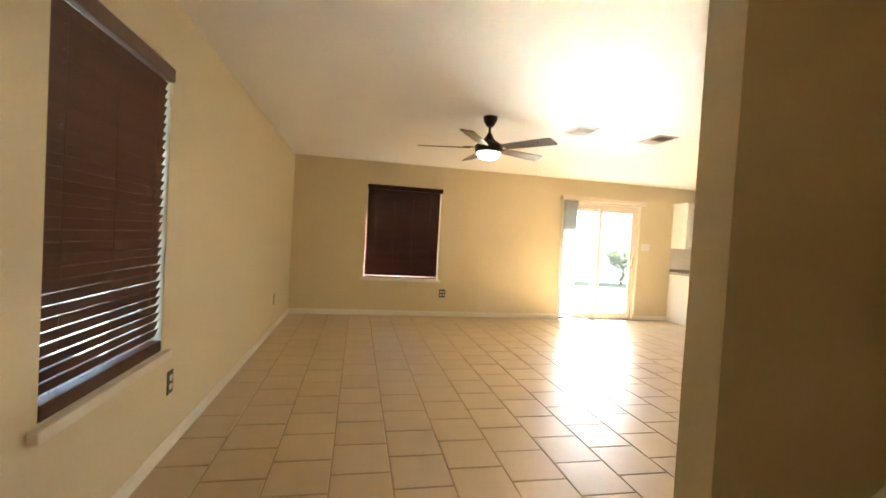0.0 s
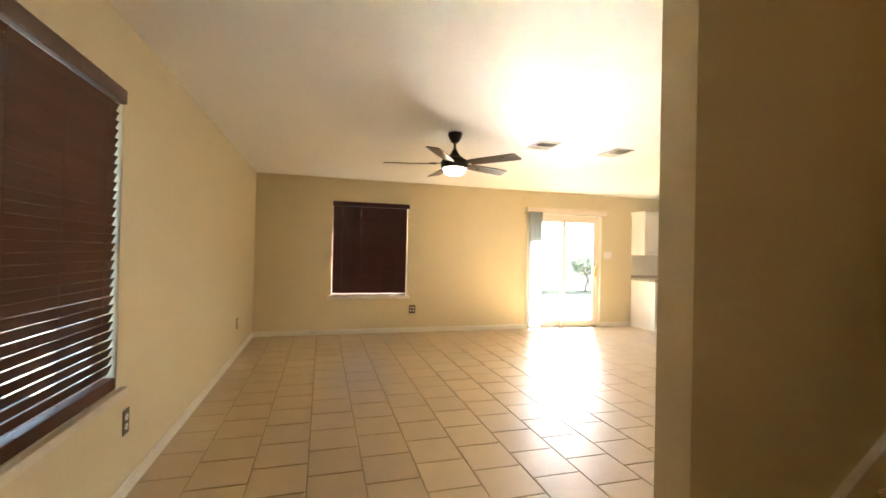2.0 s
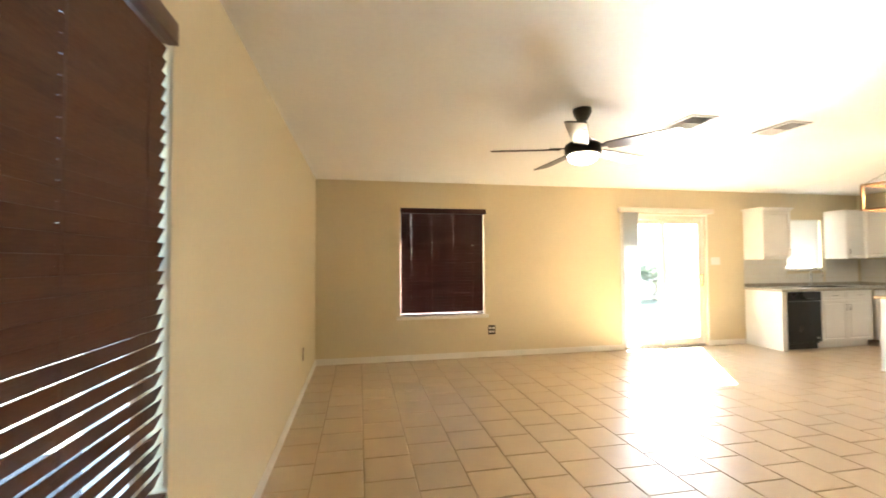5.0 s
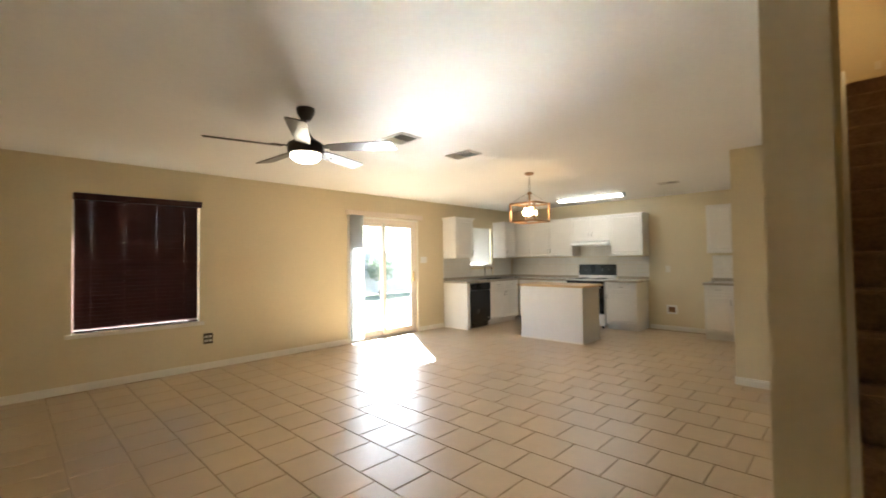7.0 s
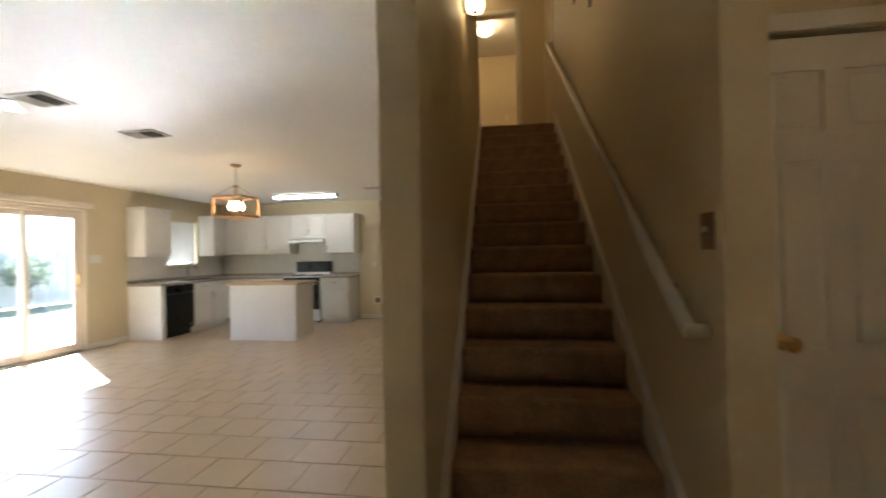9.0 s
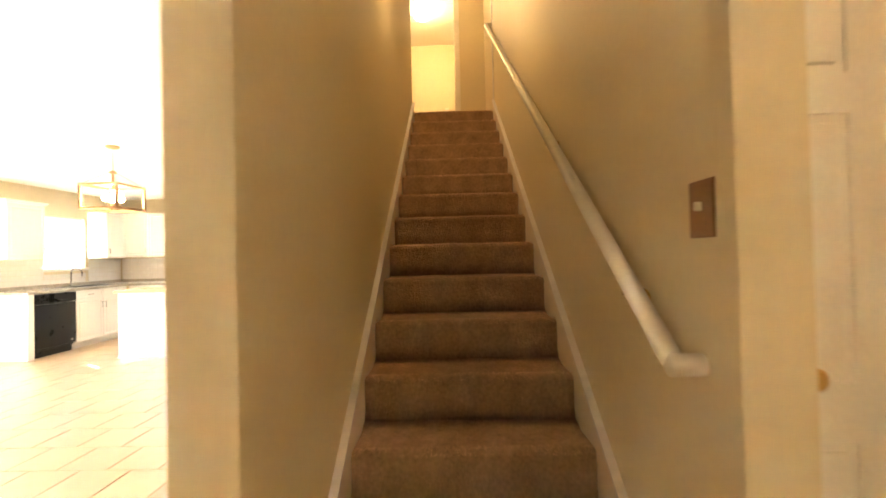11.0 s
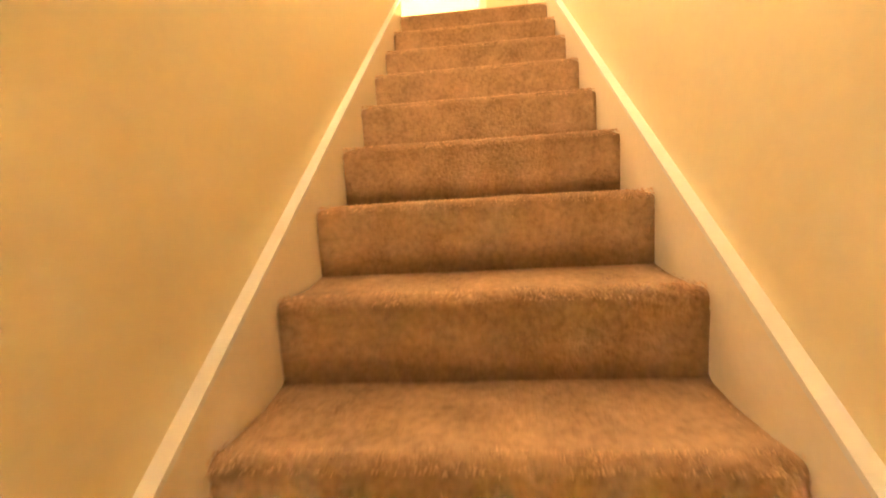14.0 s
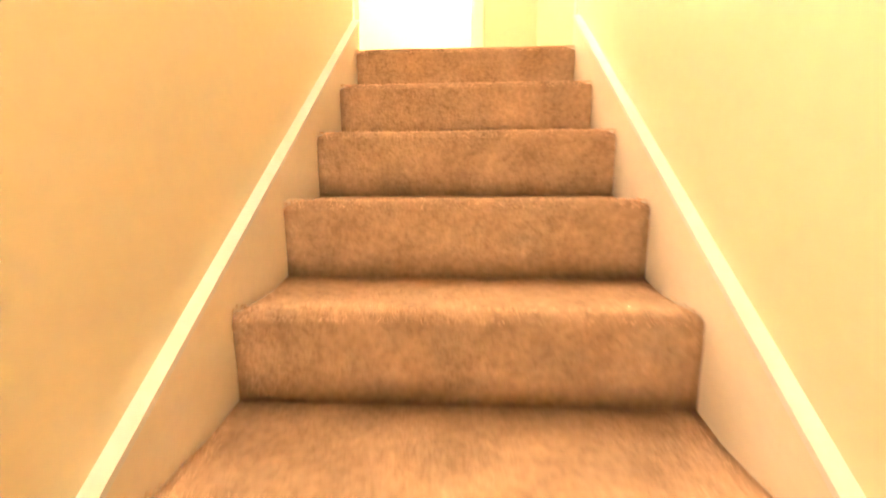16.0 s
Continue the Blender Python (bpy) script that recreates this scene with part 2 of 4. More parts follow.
floor = solid("floor", box_bm((-0.15, -0.4, -0.15), (9.15, 7.53, -0.005)), M_GROUT, "tan ceramic tiled floor with dark grout joints", "floor")
wall("wall_west", (-0.15, -0.4, -0.15), (0, 7.53, 2.5), [WIN_W], 1, "beige painted wall with a window")
wall("wall_north", (0, NORTH, -0.15), (9.15, NORTH + 0.15, 2.5), [WIN_N, DOOR_N, WIN_K], 0, "beige painted wall with window and sliding door")
wall("wall_east", (EAST, STUB_Y - 0.12, -0.15), (9.15, NORTH, 2.5), [], 1, "beige painted kitchen wall")
wall("wall_pantry_side", (STUB_X, ST_N + WALL_T, 0), (STUB_X + 0.12, STUB_Y, 2.5), [], 1, "beige painted pantry wall")
wall("wall_pantry_north", (STUB_X + 0.12, STUB_Y - 0.12, 0), (EAST, STUB_Y, 2.5), [], 0, "beige painted pantry wall")
wall("wall_stair_north", (END_X, ST_N, 0), (TOP_X + 0.06, ST_N + WALL_T, UP_CEIL), [], 0, "beige painted wall beside the stairs")
wall("wall_stair_north_low", (TOP_X + 0.06, ST_N, 0), (9.15, ST_N + WALL_T, 2.5), [], 0, "beige painted wall under the landing")
wall("wall_stair_south", (END_X, ST_S - WALL_T, 0), (9.45, ST_S, UP_CEIL), [], 0, "beige painted wall carrying the handrail")
wall("wall_closet", (CLOSET_X, FOYER_S, 0), (CLOSET_X + 0.12, ST_S - WALL_T, 2.5), [(-0.135, 0.495, 0, 2.045)], 1, "beige painted wall round the closet door")
wall("wall_foyer_south", (0, FOYER_S - 0.14, -0.15), (3.2, FOYER_S, 2.5), [], 0, "beige painted foyer wall")
wall("wall_closet_back", (3.05, FOYER_S, 0), (3.2, ST_S - WALL_T, 2.5), [], 1, "plain closet wall")
solid("ceiling", box_bm((0, ST_N + WALL_T, CEIL), (EAST, NORTH, 2.58)), M_CEIL, "off-white textured ceiling", "ceiling")
solid("ceiling_foyer", box_bm((0, FOYER_S, CEIL), (END_X + 0.20, ST_N + WALL_T, 2.579)), M_CEIL, "off-white textured foyer ceiling", "ceiling")
solid("ceiling_closet", box_bm((END_X + 0.20, FOYER_S, CEIL), (3.1, ST_S - WALL_T, 2.578)), M_CEIL, "plain closet ceiling", "ceiling")
wall("wall_stair_header", (END_X + 0.06, ST_S, 2.579), (END_X + 0.20, ST_N, UP_CEIL), [], 1, "beige painted wall above the stair foot")
# upper floor
LAND_N = 3.2
solid("floor_landing", box_bm((TOP_X + 0.27, ST_S, 2.585), (9.31, LAND_N, TOP_Z)), M_CARPET, "brown carpeted landing floor", "floor")
solid("floor_landing_edge", box_bm((TOP_X + 0.06, ST_N + WALL_T, 2.585), (TOP_X + 0.27, LAND_N, TOP_Z)), M_CARPET, "brown carpeted landing floor", "floor")
wall("wall_landing_east", (7.06, ST_S, TOP_Z), (7.18, LAND_N, UP_CEIL), [(1.075, 1.86, TOP_Z - 0.01, TOP_Z + 2.03)], 1, "beige painted landing wall with a doorway")
wall("wall_landing_north", (TOP_X + 0.06, LAND_N, 2.585), (9.45, LAND_N + 0.12, UP_CEIL), [], 0, "beige painted landing wall")
wall("wall_landing_west", (TOP_X - 0.08, ST_N + WALL_T, 2.585), (TOP_X + 0.06, LAND_N + 0.12, UP_CEIL), [], 1, "beige painted landing wall")
wall("wall_upper_room", (9.31, ST_S, 2.585), (9.45, LAND_N, UP_CEIL), [], 1, "beige painted wall of the upper room")
solid("ceiling_upper", box_bm((END_X, ST_S - WALL_T, UP_CEIL), (9.45, LAND_N + 0.12, UP_CEIL + 0.12)), M_CEIL, "off-white upper ceiling", "ceiling")


def baseboard(name, a, b, face):
    """White baseboard from a to b on the floor; face is the side that it stands off towards."""
    (x0, y0), (x1, y1) = a, b
    t = 0.013
    bm = bmesh.new()
    if y0 == y1:
        add_box(bm, (x0, y0, 0), (x1, y0 + face * t, 0.062), 0.003, 1)
        add_box(bm, (x0, y0, 0.062), (x1, y0 + face * t * 0.7, 0.082), 0.003, 1)
    else:
        add_box(bm, (x0, y0, 0), (x0 + face * t, y1, 0.062), 0.003, 1)
        add_box(bm, (x0, y0, 0.062), (x0 + face * t * 0.7, y1, 0.082), 0.003, 1)
    return solid(name, bm, M_TRIM, "white painted baseboard", "baseboard")


baseboard("baseboard_west", (0.0, FOYER_S), (0.0, NORTH), 1)
baseboard("baseboard_north", (0.0, NORTH), (4.44, NORTH), -1)
baseboard("baseboard_north_kitchen", (5.98, NORTH), (6.65, NORTH), -1)
baseboard("baseboard_east", (EAST, 3.29), (EAST, 4.29), -1)
baseboard("baseboard_pantry", (STUB_X, ST_N + WALL_T), (STUB_X, STUB_Y), -1)
baseboard("baseboard_pantry_north", (STUB_X, STUB_Y), (8.38, STUB_Y), 1)
baseboard("baseboard_stair_north", (END_X, ST_N + WALL_T), (STUB_X, ST_N + WALL_T), 1)
baseboard("baseboard_wall_end", (END_X, ST_N), (END_X, ST_N + WALL_T), -1)
baseboard("baseboard_wall_end_south", (END_X, ST_S - WALL_T), (END_X, ST_S), -1)
baseboard("baseboard_closet", (CLOSET_X, FOYER_S), (CLOSET_X, -0.205), -1)
baseboard("baseboard_foyer", (0.0, FOYER_S), (CLOSET_X, FOYER_S), 1)

# ---- stairs ----
stairs = thing("staircase", "straight staircase covered in worn brown carpet between painted walls", "stairs", (2.216, 1.135, 0))


def step(k):
    """One carpeted step with a soft rounded nose; k counts down from the landing."""
    x0, z0 = TOP_X - k * RUN, TOP_Z - k * RISE
    prof = [(0.009, -RISE), (0.008, -0.12), (0.006, -0.055), (0.002, -0.036), (-0.001, -0.022), (0.002, -0.009), (0.011, -0.002), (0.026, 0.0), (0.09, -0.002), (0.18, -0.002), (RUN + 0.009, 0.0), (RUN + 0.009, -RISE)]
    bm = bmesh.new()
    n = 30
    rows = []
    for i in range(n + 1):
        y = 0.689 + (1.578 - 0.689) * i / n
        edge = min(i, n - i)
        tuck = (0.014, 0.004)[edge] if edge < 2 else 0.0
        ring = []
        for j, (dx, dz) in enumerate(prof):
            w = noise.noise(Vector((k * 3.1 + dx * 5, y * 4.5, dz * 6)))
            w2 = noise.noise(Vector((k * 7.7, y * 17, dz * 25 + dx * 20)))
            soft = 0 if j in (0, 10, 11) else 1
            ring.append(bm.verts.new((x0 + dx + soft * (0.005 * w + 0.003 * w2 + (tuck * 0.6 if 2 < j < 8 else 0)), y, z0 + dz + soft * (0.004 * w - 0.002 * w2 - (tuck if 2 < j < 10 else 0)))))
        rows.append(ring)
    for one, two in zip(rows, rows[1:]):
        for j in range(len(prof)):
            jj = (j + 1) % len(prof)
            bm.faces.new((one[j], one[jj], two[jj], two[j]))
    bm.faces.new(rows[0])
    bm.faces.new(rows[-1][::-1])
    bmesh.ops.recalc_face_normals(bm, faces=bm.faces)
    bmesh.ops.translate(bm, verts=bm.verts, vec=(-2.216, -1.135, 0))
    return part("step", bm, M_CARPET, stairs, smooth=True)


for k in range(15):
    step(k)


def carpet_pile():
    """Loose carpet fibres standing on nose, riser and tread of every step."""
    rng = np.random.default_rng(7)
    vs, fs = [], []
    for k in range(15):
        x0, z0 = TOP_X - k * RUN - 2.216, TOP_Z - k * RISE
        for i in range(6500 if k < 13 else 2000):
            y = rng.uniform(0.695, 1.572) - 1.135
            u = rng.uniform(0, 1)
            if u < 0.42:
                p, n = Vector((x0 + 0.014, y, z0 - RISE + u / 0.42 * (RISE - 0.035))), Vector((-0.4, 0, -1.0))
            elif u < 0.62:
                a = (u - 0.42) / 0.2 * math.pi / 2
                p, n = Vector((x0 + 0.022 - 0.022 * math.cos(a), y, z0 - 0.022 + 0.020 * math.sin(a))), Vector((-math.cos(a), 0, math.sin(a)))
            else:
                p, n = Vector((x0 + 0.02 + (u - 0.62) / 0.38 * 0.24, y, z0 - 0.004)), Vector((-1.0, 0, 0.15))
            w = 0.3 * noise.noise(Vector((k * 2.0, y * 9, u * 9)))
            n = (n + Vector((rng.normal(0, 0.35), rng.normal(w, 0.45), rng.normal(0, 0.35)))).normalized()
            side = Vector((rng.normal(0, 0.4), 1.0, rng.normal(0, 0.4)))
            side = (side - n * side.dot(n)).normalized() * (0.0019 if u < 0.62 else 0.0013)
            b = len(vs)
            vs += [p - side, p + side, p + n * rng.uniform(0.004, 0.011 if u < 0.5 else 0.0085 if u < 0.62 else 0.006)]
            fs.append((b, b + 1, b + 2))
    me = bpy.data.meshes.new("pile")
    me.from_pydata(vs, [], fs)
    me.materials.append(M_PILE)
    ob = tagged(new("pile", me), "brown carpet pile", "", "", "stuff")
    ob.parent = stairs


carpet_pile()


def skirt(y0, y1):
    """Sloping skirt board beside the steps; its proud painted cap is whitened as highlight."""
    slope = RISE / RUN
    bm, cap = bmesh.new(), bmesh.new()
    xa, xb = 2.13, TOP_X + 0.045
    za = TOP_Z - (TOP_X - xa) * slope + SKIRT_UP
    zb = TOP_Z + 0.045 * slope + SKIRT_UP
    for target, low, high, ya, yb in ((bm, -0.34, -0.013, y0, y1), (cap, -0.013, 0.0, min(y0, y1) - (0.004 if y0 < 1 else 0.006), max(y0, y1) + (0.006 if y0 < 1 else 0.004))):
        v = [target.verts.new((x, y, max(z + d, 0.0))) for x, z in ((xa, za), (xb, zb)) for y in (ya, yb) for d in (low, high)]
        for f in ((0, 1, 3, 2), (4, 6, 7, 5), (0, 4, 5, 1), (2, 3, 7, 6), (1, 5, 7, 3), (0, 2, 6, 4)):
            target.faces.new([v[i] for i in f])
        bmesh.ops.recalc_face_normals(target, faces=target.faces)
    board = solid("skirt_board", bm, M_SKIRT, "cream painted skirt board along the stairs", "trim")
    part("cap", cap, M_LIT_EDGE, board, "white painted top edge, whitened for the light it catches")


SKIRT_UP = 0.092
skirt(ST_S, 0.692)
skirt(1.575, ST_N)

# handrail
RAIL_Y = 0.728
rail = thing("handrail", "white painted round wooden handrail on wall brackets", "handrail", (2.137, RAIL_Y, 1.042))
bm = bmesh.new()
LEN = Vector((6.15 - 2.137, 0, 2.918))
add_cyl(bm, (0, 0, 0), LEN, 0.024, seg=24)
part("rail", bm, M_TRIM, rail, smooth=True)
bm = cyl_bm((-0.012, 0.012, -0.009), (-0.012, -0.066, -0.009), 0.024, seg=20)
part("return", bm, M_TRIM, rail, "white return into the wall", True)
bm = cyl_bm(LEN + Vector((0, 0.01, 0)), LEN + Vector((0, -0.066, 0)), 0.024, seg=20)
part("return", bm, M_TRIM, rail, "white return into the wall", True)
for s in (0.06, 0.28, 0.62, 0.92):
    p = LEN * s
    bm = bmesh.new()
    add_cyl(bm, p + Vector((0, 0, -0.022)), p + Vector((0, -0.004, -0.06)), 0.007, seg=10)
    add_cyl(bm, p + Vector((0, -0.004, -0.055)), p + Vector((0, -0.064, -0.075)), 0.007, seg=10)
    add_cyl(bm, p + Vector((0, -0.058, -0.075)), p + Vector((0, -0.066, -0.075)), 0.03, seg=18)
    part("bracket", bm, M_BRASS, rail, "small brass bracket", True)


# ---- windows ----
def blind_slat_mesh(width, ladders, hole, wood):
    """A wooden slat, 50 mm deep, with a routed cord hole at each ladder."""
    bm = bmesh.new()
    cuts = [0.0]
    for c in ladders:
        cuts += [c - 0.0028, c + 0.0028]
    cuts.append(width)
    d, t = 0.0255, 0.0014
    for i in range(len(cuts) - 1):
        if i % 2 == 0:
            add_box(bm, (cuts[i], -d, -t), (cuts[i + 1], d, t))
        else:
            add_box(bm, (cuts[i], -d, -t), (cuts[i + 1], -hole, t))
            add_box(bm, (cuts[i], hole, -t), (cuts[i + 1], d, t))
    return mesh_of("slat", bm, wood)


def wooden_blind(label, at, turn, width, drop, tilt, ladders, hole, wood, proud=0.075, over=0.03, rail=0.012):
    """Venetian blind: valance, slats, bottom rail, and cords; local x along the window, y towards the room negative."""
    b = thing("venetian_blind", label, "blind", at, "wooden blinds", turn)
    bm = box_bm((-0.012, -proud, -0.07), (width + over, -0.012, 0.0), 0.006)
    part("valance", bm, M_VALANCE if wood is M_BLIND_BROWN else wood, b, "wooden valance", False)
    part("headrail", box_bm((0.0, -0.012, -0.05), (width, 0.04, -0.004), 0.003), M_VALANCE, b)
    n = round((drop - 0.101) / 0.0432)
    pitch = (drop - 0.101) / n
    me = blind_slat_mesh(width, ladders, hole, wood)
    for i in range(n):
        s = new("slat", me)
        s.parent = b
        s.matrix_basis = pose(0, 0.012, -0.085 - i * pitch, -(tilt + random.uniform(-3.0, 3.0)), random.uniform(-0.15, 0.15), 0)
    zb = -0.085 - n * pitch - 0.004
    part("bottom_rail", box_bm((0, -0.014, zb - rail), (width, 0.038, zb + 0.006), 0.004), wood, b)
    for c in ladders:
        bm = bmesh.new()
        for dy in (-0.0265 * math.cos(radians(tilt)), 0.0265 * math.cos(radians(tilt))):
            add_cyl(bm, (c, 0.012 + dy, -0.05), (c, 0.012 + dy, zb), 0.0009, seg=6)
        part("ladder_cord", bm, M_CORD, b)
    return b


def window_unit(name, label, hole, along, plane, inward, sill_out=0.035, sill=M_TRIM):
    """Single-hung vinyl window set back in the wall, with a sill. along: 0 for x, 1 for y."""
    u0, u1, z0, z1 = hole
    w = tagged(new(name), label, "window", "", "structure")
    back = plane - inward * 0.085

    def bx(a_u, b_u, a_z, b_z, d0, d1, r=0.003):
        lo, hi = [0, 0, a_z], [0, 0, b_z]
        lo[along], hi[along] = a_u, b_u
        lo[1 - along], hi[1 - along] = back - inward * d0, back - inward * d1
        return box_bm(lo, hi, r, 1)

    f = 0.045
    part("frame", bx(u0, u0 + f, z0, z1, 0, 0.06), M_VINYL, w)
    part("frame", bx(u1 - f, u1, z0, z1, 0, 0.06), M_VINYL, w)
    part("frame", bx(u0 + f, u1 - f, z1 - f, z1, 0, 0.06), M_VINYL, w)
    part("frame", bx(u0 + f, u1 - f, z0, z0 + f, 0, 0.06), M_VINYL, w)
    mid = (z0 + z1) / 2
    part("meeting_rail", bx(u0 + f, u1 - f, mid - 0.02, mid + 0.02, 0.005, 0.05), M_VINYL, w)
    for a_z, b_z, d in ((z0 + f, mid - 0.02, 0.02), (mid + 0.02, z1 - f, 0.035)):
        pane = part("pane", bx(u0 + f, u1 - f, a_z, b_z, d, d + 0.005, 0), M_GLASS, w, "clear glass pane")
        pane.visible_shadow = False
    lo, hi = [0, 0, z0 - 0.045], [0, 0, z0]
    lo[along], hi[along] = u0 - 0.05, u1 + 0.05
    lo[1 - along], hi[1 - along] = plane + inward * 0.001, plane + inward * sill_out
    part("sill", box_bm(lo, hi, 0.005), sill, w, "painted sill nosing")
    lo, hi = [0, 0, z0 + 0.001], [0, 0, z0 + 0.006]
    lo[along], hi[along] = u0, u1
    lo[1 - along], hi[1 - along] = plane + inward * 0.002, back
    part("stool", box_bm(lo, hi), sill, w)
    return w


window_unit("window_1", "white vinyl window behind a dark wooden blind", WIN_W, 1, 0.0, 1, sill=M_SILL)
window_unit("window_2", "white vinyl window behind a closed dark blind", WIN_N, 0, NORTH, -1)
window_unit("window_3", "small white kitchen window above the sink", WIN_K, 0, NORTH, -1)
# west blind: slats half open; local -y must face the room (+x): turn 90
wooden_blind("half-open brown wooden venetian blind in the front window", (-0.012, 2.203, 2.075), 90, 0.868, 1.43, 66, (0.10, 0.42, 0.76), 0.0012, M_BLIND_BROWN, 0.046, -0.03, 0.052)
wooden_blind("closed dark mahogany venetian blind in the far window", (1.124, NORTH + 0.012, 2.075), 0, 1.160, 1.468, 76, (0.14, 0.43, 0.73, 1.01), 0.0023, M_BLIND)

# kitchen window mini blind
mini = thing("mini_blind", "white slatted mini blind over the kitchen window", "blind", (WIN_K[0] + 0.03, NORTH + 0.03, WIN_K[3]))
part("headrail", box_bm((0, -0.012, -0.03), (0.665, 0.014, -0.002), 0.003), M_VINYL, mini)
bm = box_bm((0, -0.0125, -0.0006), (0.665, 0.0125, 0.0006))
me = mesh_of("slat", bm, M_VINYL)
for i in range(33):
    s = new("slat", me)
    s.parent = mini
    s.matrix_basis = pose(0, 0, -0.045 - i * 0.0222, -74, 0, 0)
part("bottom_rail", box_bm((0, -0.012, -0.79), (0.665, 0.012, -0.775), 0.003), M_VINYL, mini)

# ---- sliding door ----
door = tagged(new("door_1"), "almond framed sliding glass patio door", "door", "", "structure")
x0, x1, z1 = DOOR_N[0], DOOR_N[1], DOOR_N[3]
ya, yb = NORTH + 0.02, NORTH + 0.13
part("jamb", box_bm((x0, ya, 0), (x0 + 0.05, yb, z1), 0.004, 1), M_FRAME, door)
part("jamb", box_bm((x1 - 0.05, ya, 0), (x1, yb, z1), 0.004, 1), M_FRAME, door)
part("head", box_bm((x0 + 0.05, ya, z1 - 0.05), (x1 - 0.05, yb, z1), 0.004, 1), M_FRAME, door)
part("threshold", box_bm((x0 + 0.05, ya - 0.03, 0), (x1 - 0.05, yb, 0.028), 0.004, 1), M_STEEL, door, "aluminium track")
mid = (x0 + x1) / 2


def sash(a, b, y, label):
    p = part("panel", box_bm((a, y, 0.03), (a + 0.065, y + 0.04, z1 - 0.052), 0.004, 1), M_FRAME, door, label)
    part("stile", box_bm((b - 0.065, y, 0.03), (b, y + 0.04, z1 - 0.052), 0.004, 1), M_FRAME, p)
    part("rail", box_bm((a + 0.065, y, z1 - 0.12), (b - 0.065, y + 0.04, z1 - 0.052), 0.004, 1), M_FRAME, p)
    part("rail", box_bm((a + 0.065, y, 0.03), (b - 0.065, y + 0.04, 0.13), 0.004, 1), M_FRAME, p)
    g = part("pane", box_bm((a + 0.065, y + 0.016, 0.13), (b - 0.065, y + 0.022, z1 - 0.12)), M_GLASS, p, "clear glass pane")
    g.visible_shadow = False
    return p


sash(x0 + 0.05, mid + 0.03, NORTH + 0.075, "fixed glass panel")
slide = sash(mid - 0.03, x1 - 0.05, NORTH + 0.03, "sliding glass panel")
bm = box_bm((x1 - 0.095, NORTH - 0.012, 0.93), (x1 - 0.072, NORTH + 0.03, 1.13), 0.008)
part("handle", bm, M_BRASS, slide, "dark metal pull handle")
# casing strip
tr = bmesh.new()
add_box(tr, (x1, NORTH - 0.011, 0), (x1 + 0.03, NORTH - 0.001, z1 + 0.03), 0.003, 1)
add_box(tr, (x0 - 0.03, NORTH - 0.0112, 0), (x0, NORTH - 0.0012, z1 + 0.03), 0.003, 1)
add_box(tr, (x0, NORTH - 0.011, z1), (x1, NORTH - 0.001, z1 + 0.03), 0.003, 1)
solid("trim_sliding_door", tr, M_TRIM, "narrow white door trim", "trim")
vert = thing("vertical_blind", "white vertical blind stacked open beside the glass door", "blind", (4.40, NORTH - 0.001, 2.07))
part("headrail", box_bm((0, -0.085, 0.0), (1.63, 0, 0.075), 0.006), M_SKIRT, vert, "cream headrail")
for i in range(13):
    bm = bmesh.new()
    seg = 6
    pts = [(0.045 * (2 * j / seg - 1), 0.006 * (1 - (2 * j / seg - 1) ** 2)) for j in range(seg + 1)]
    ang = radians(74 + random.uniform(-5, 5))
    cx, cy = 0.085 + i * 0.0185, -0.048
    top, low = [], []
    for sgn in (0, 0.0012):
        for px, py in pts:
            X = cx + px * math.cos(ang) - (py + sgn) * math.sin(ang)
            Y = cy + px * math.sin(ang) + (py + sgn) * math.cos(ang)
            top.append(bm.verts.new((X, Y, -0.002)))
            low.append(bm.verts.new((X, Y, -2.02)))
    k = seg + 1
    loop = list(range(k)) + list(range(2 * k - 1, k - 1, -1))
    for a, b in zip(loop, loop[1:] + loop[:1]):
        bm.faces.new((top[a], top[b], low[b], low[a]))
    bmesh.ops.recalc_face_normals(bm, faces=bm.faces)
    part("vane", bm, M_VERT, vert)

# ---- closet door ----
cd = tagged(new("door_2"), "closed off-white six-panel closet door with brass knob", "door", "", "structure")
slab = bmesh.new()
y0, y1, x = -0.125, 0.487, CLOSET_X + 0.012
add_box(slab, (x + 0.008, y0, 0.01), (x + 0.035, y1, 2.032))
st = 0.105
rows = ((0.20, 0.80), (0.945, 1.60), (1.70, 1.915))
cols = ((y0 + st, y0 + 0.275), (y0 + 0.345, y1 - st))
zs = [0.01, 0.20, 0.80, 0.945, 1.60, 1.70, 1.915, 2.032]
for a, b in ((0, 1), (2, 3), (4, 5), (6, 7)):
    add_box(slab, (x, y0, zs[a]), (x + 0.008, y1, zs[b]), 0.0)
for a, b in ((1, 2), (3, 4), (5, 6)):
    for c, d in ((y0, cols[0][0]), (cols[0][1], cols[1][0]), (cols[1][1], y1)):
        add_box(slab, (x, c, zs[a]), (x + 0.008, d, zs[b]))
part("slab", slab, M_TRIM, cd)
for za, zb in rows:
    for ca, cb in cols:
        part("raised_panel", box_bm((x + 0.0015, ca + 0.022, za + 0.022), (x + 0.012, cb - 0.022, zb - 0.022), 0.006, 2), M_TRIM, cd)
bm = add_turned(bmesh.new(), [(0.031, 0.0), (0.031, 0.004), (0.02, 0.01), (0.012, 0.016), (0.011, 0.032), (0.022, 0.040), (0.028, 0.052), (0.027, 0.064), (0.018, 0.072), (0.006, 0.074)], 24)
bmesh.ops.rotate(bm, verts=bm.verts, matrix=Matrix.Rotation(radians(-90), 3, "Y"))
bmesh.ops.translate(bm, verts=bm.verts, vec=(x, 0.37, 0.972))
part("knob", bm, M_BRASS, cd, "polished brass knob", True)
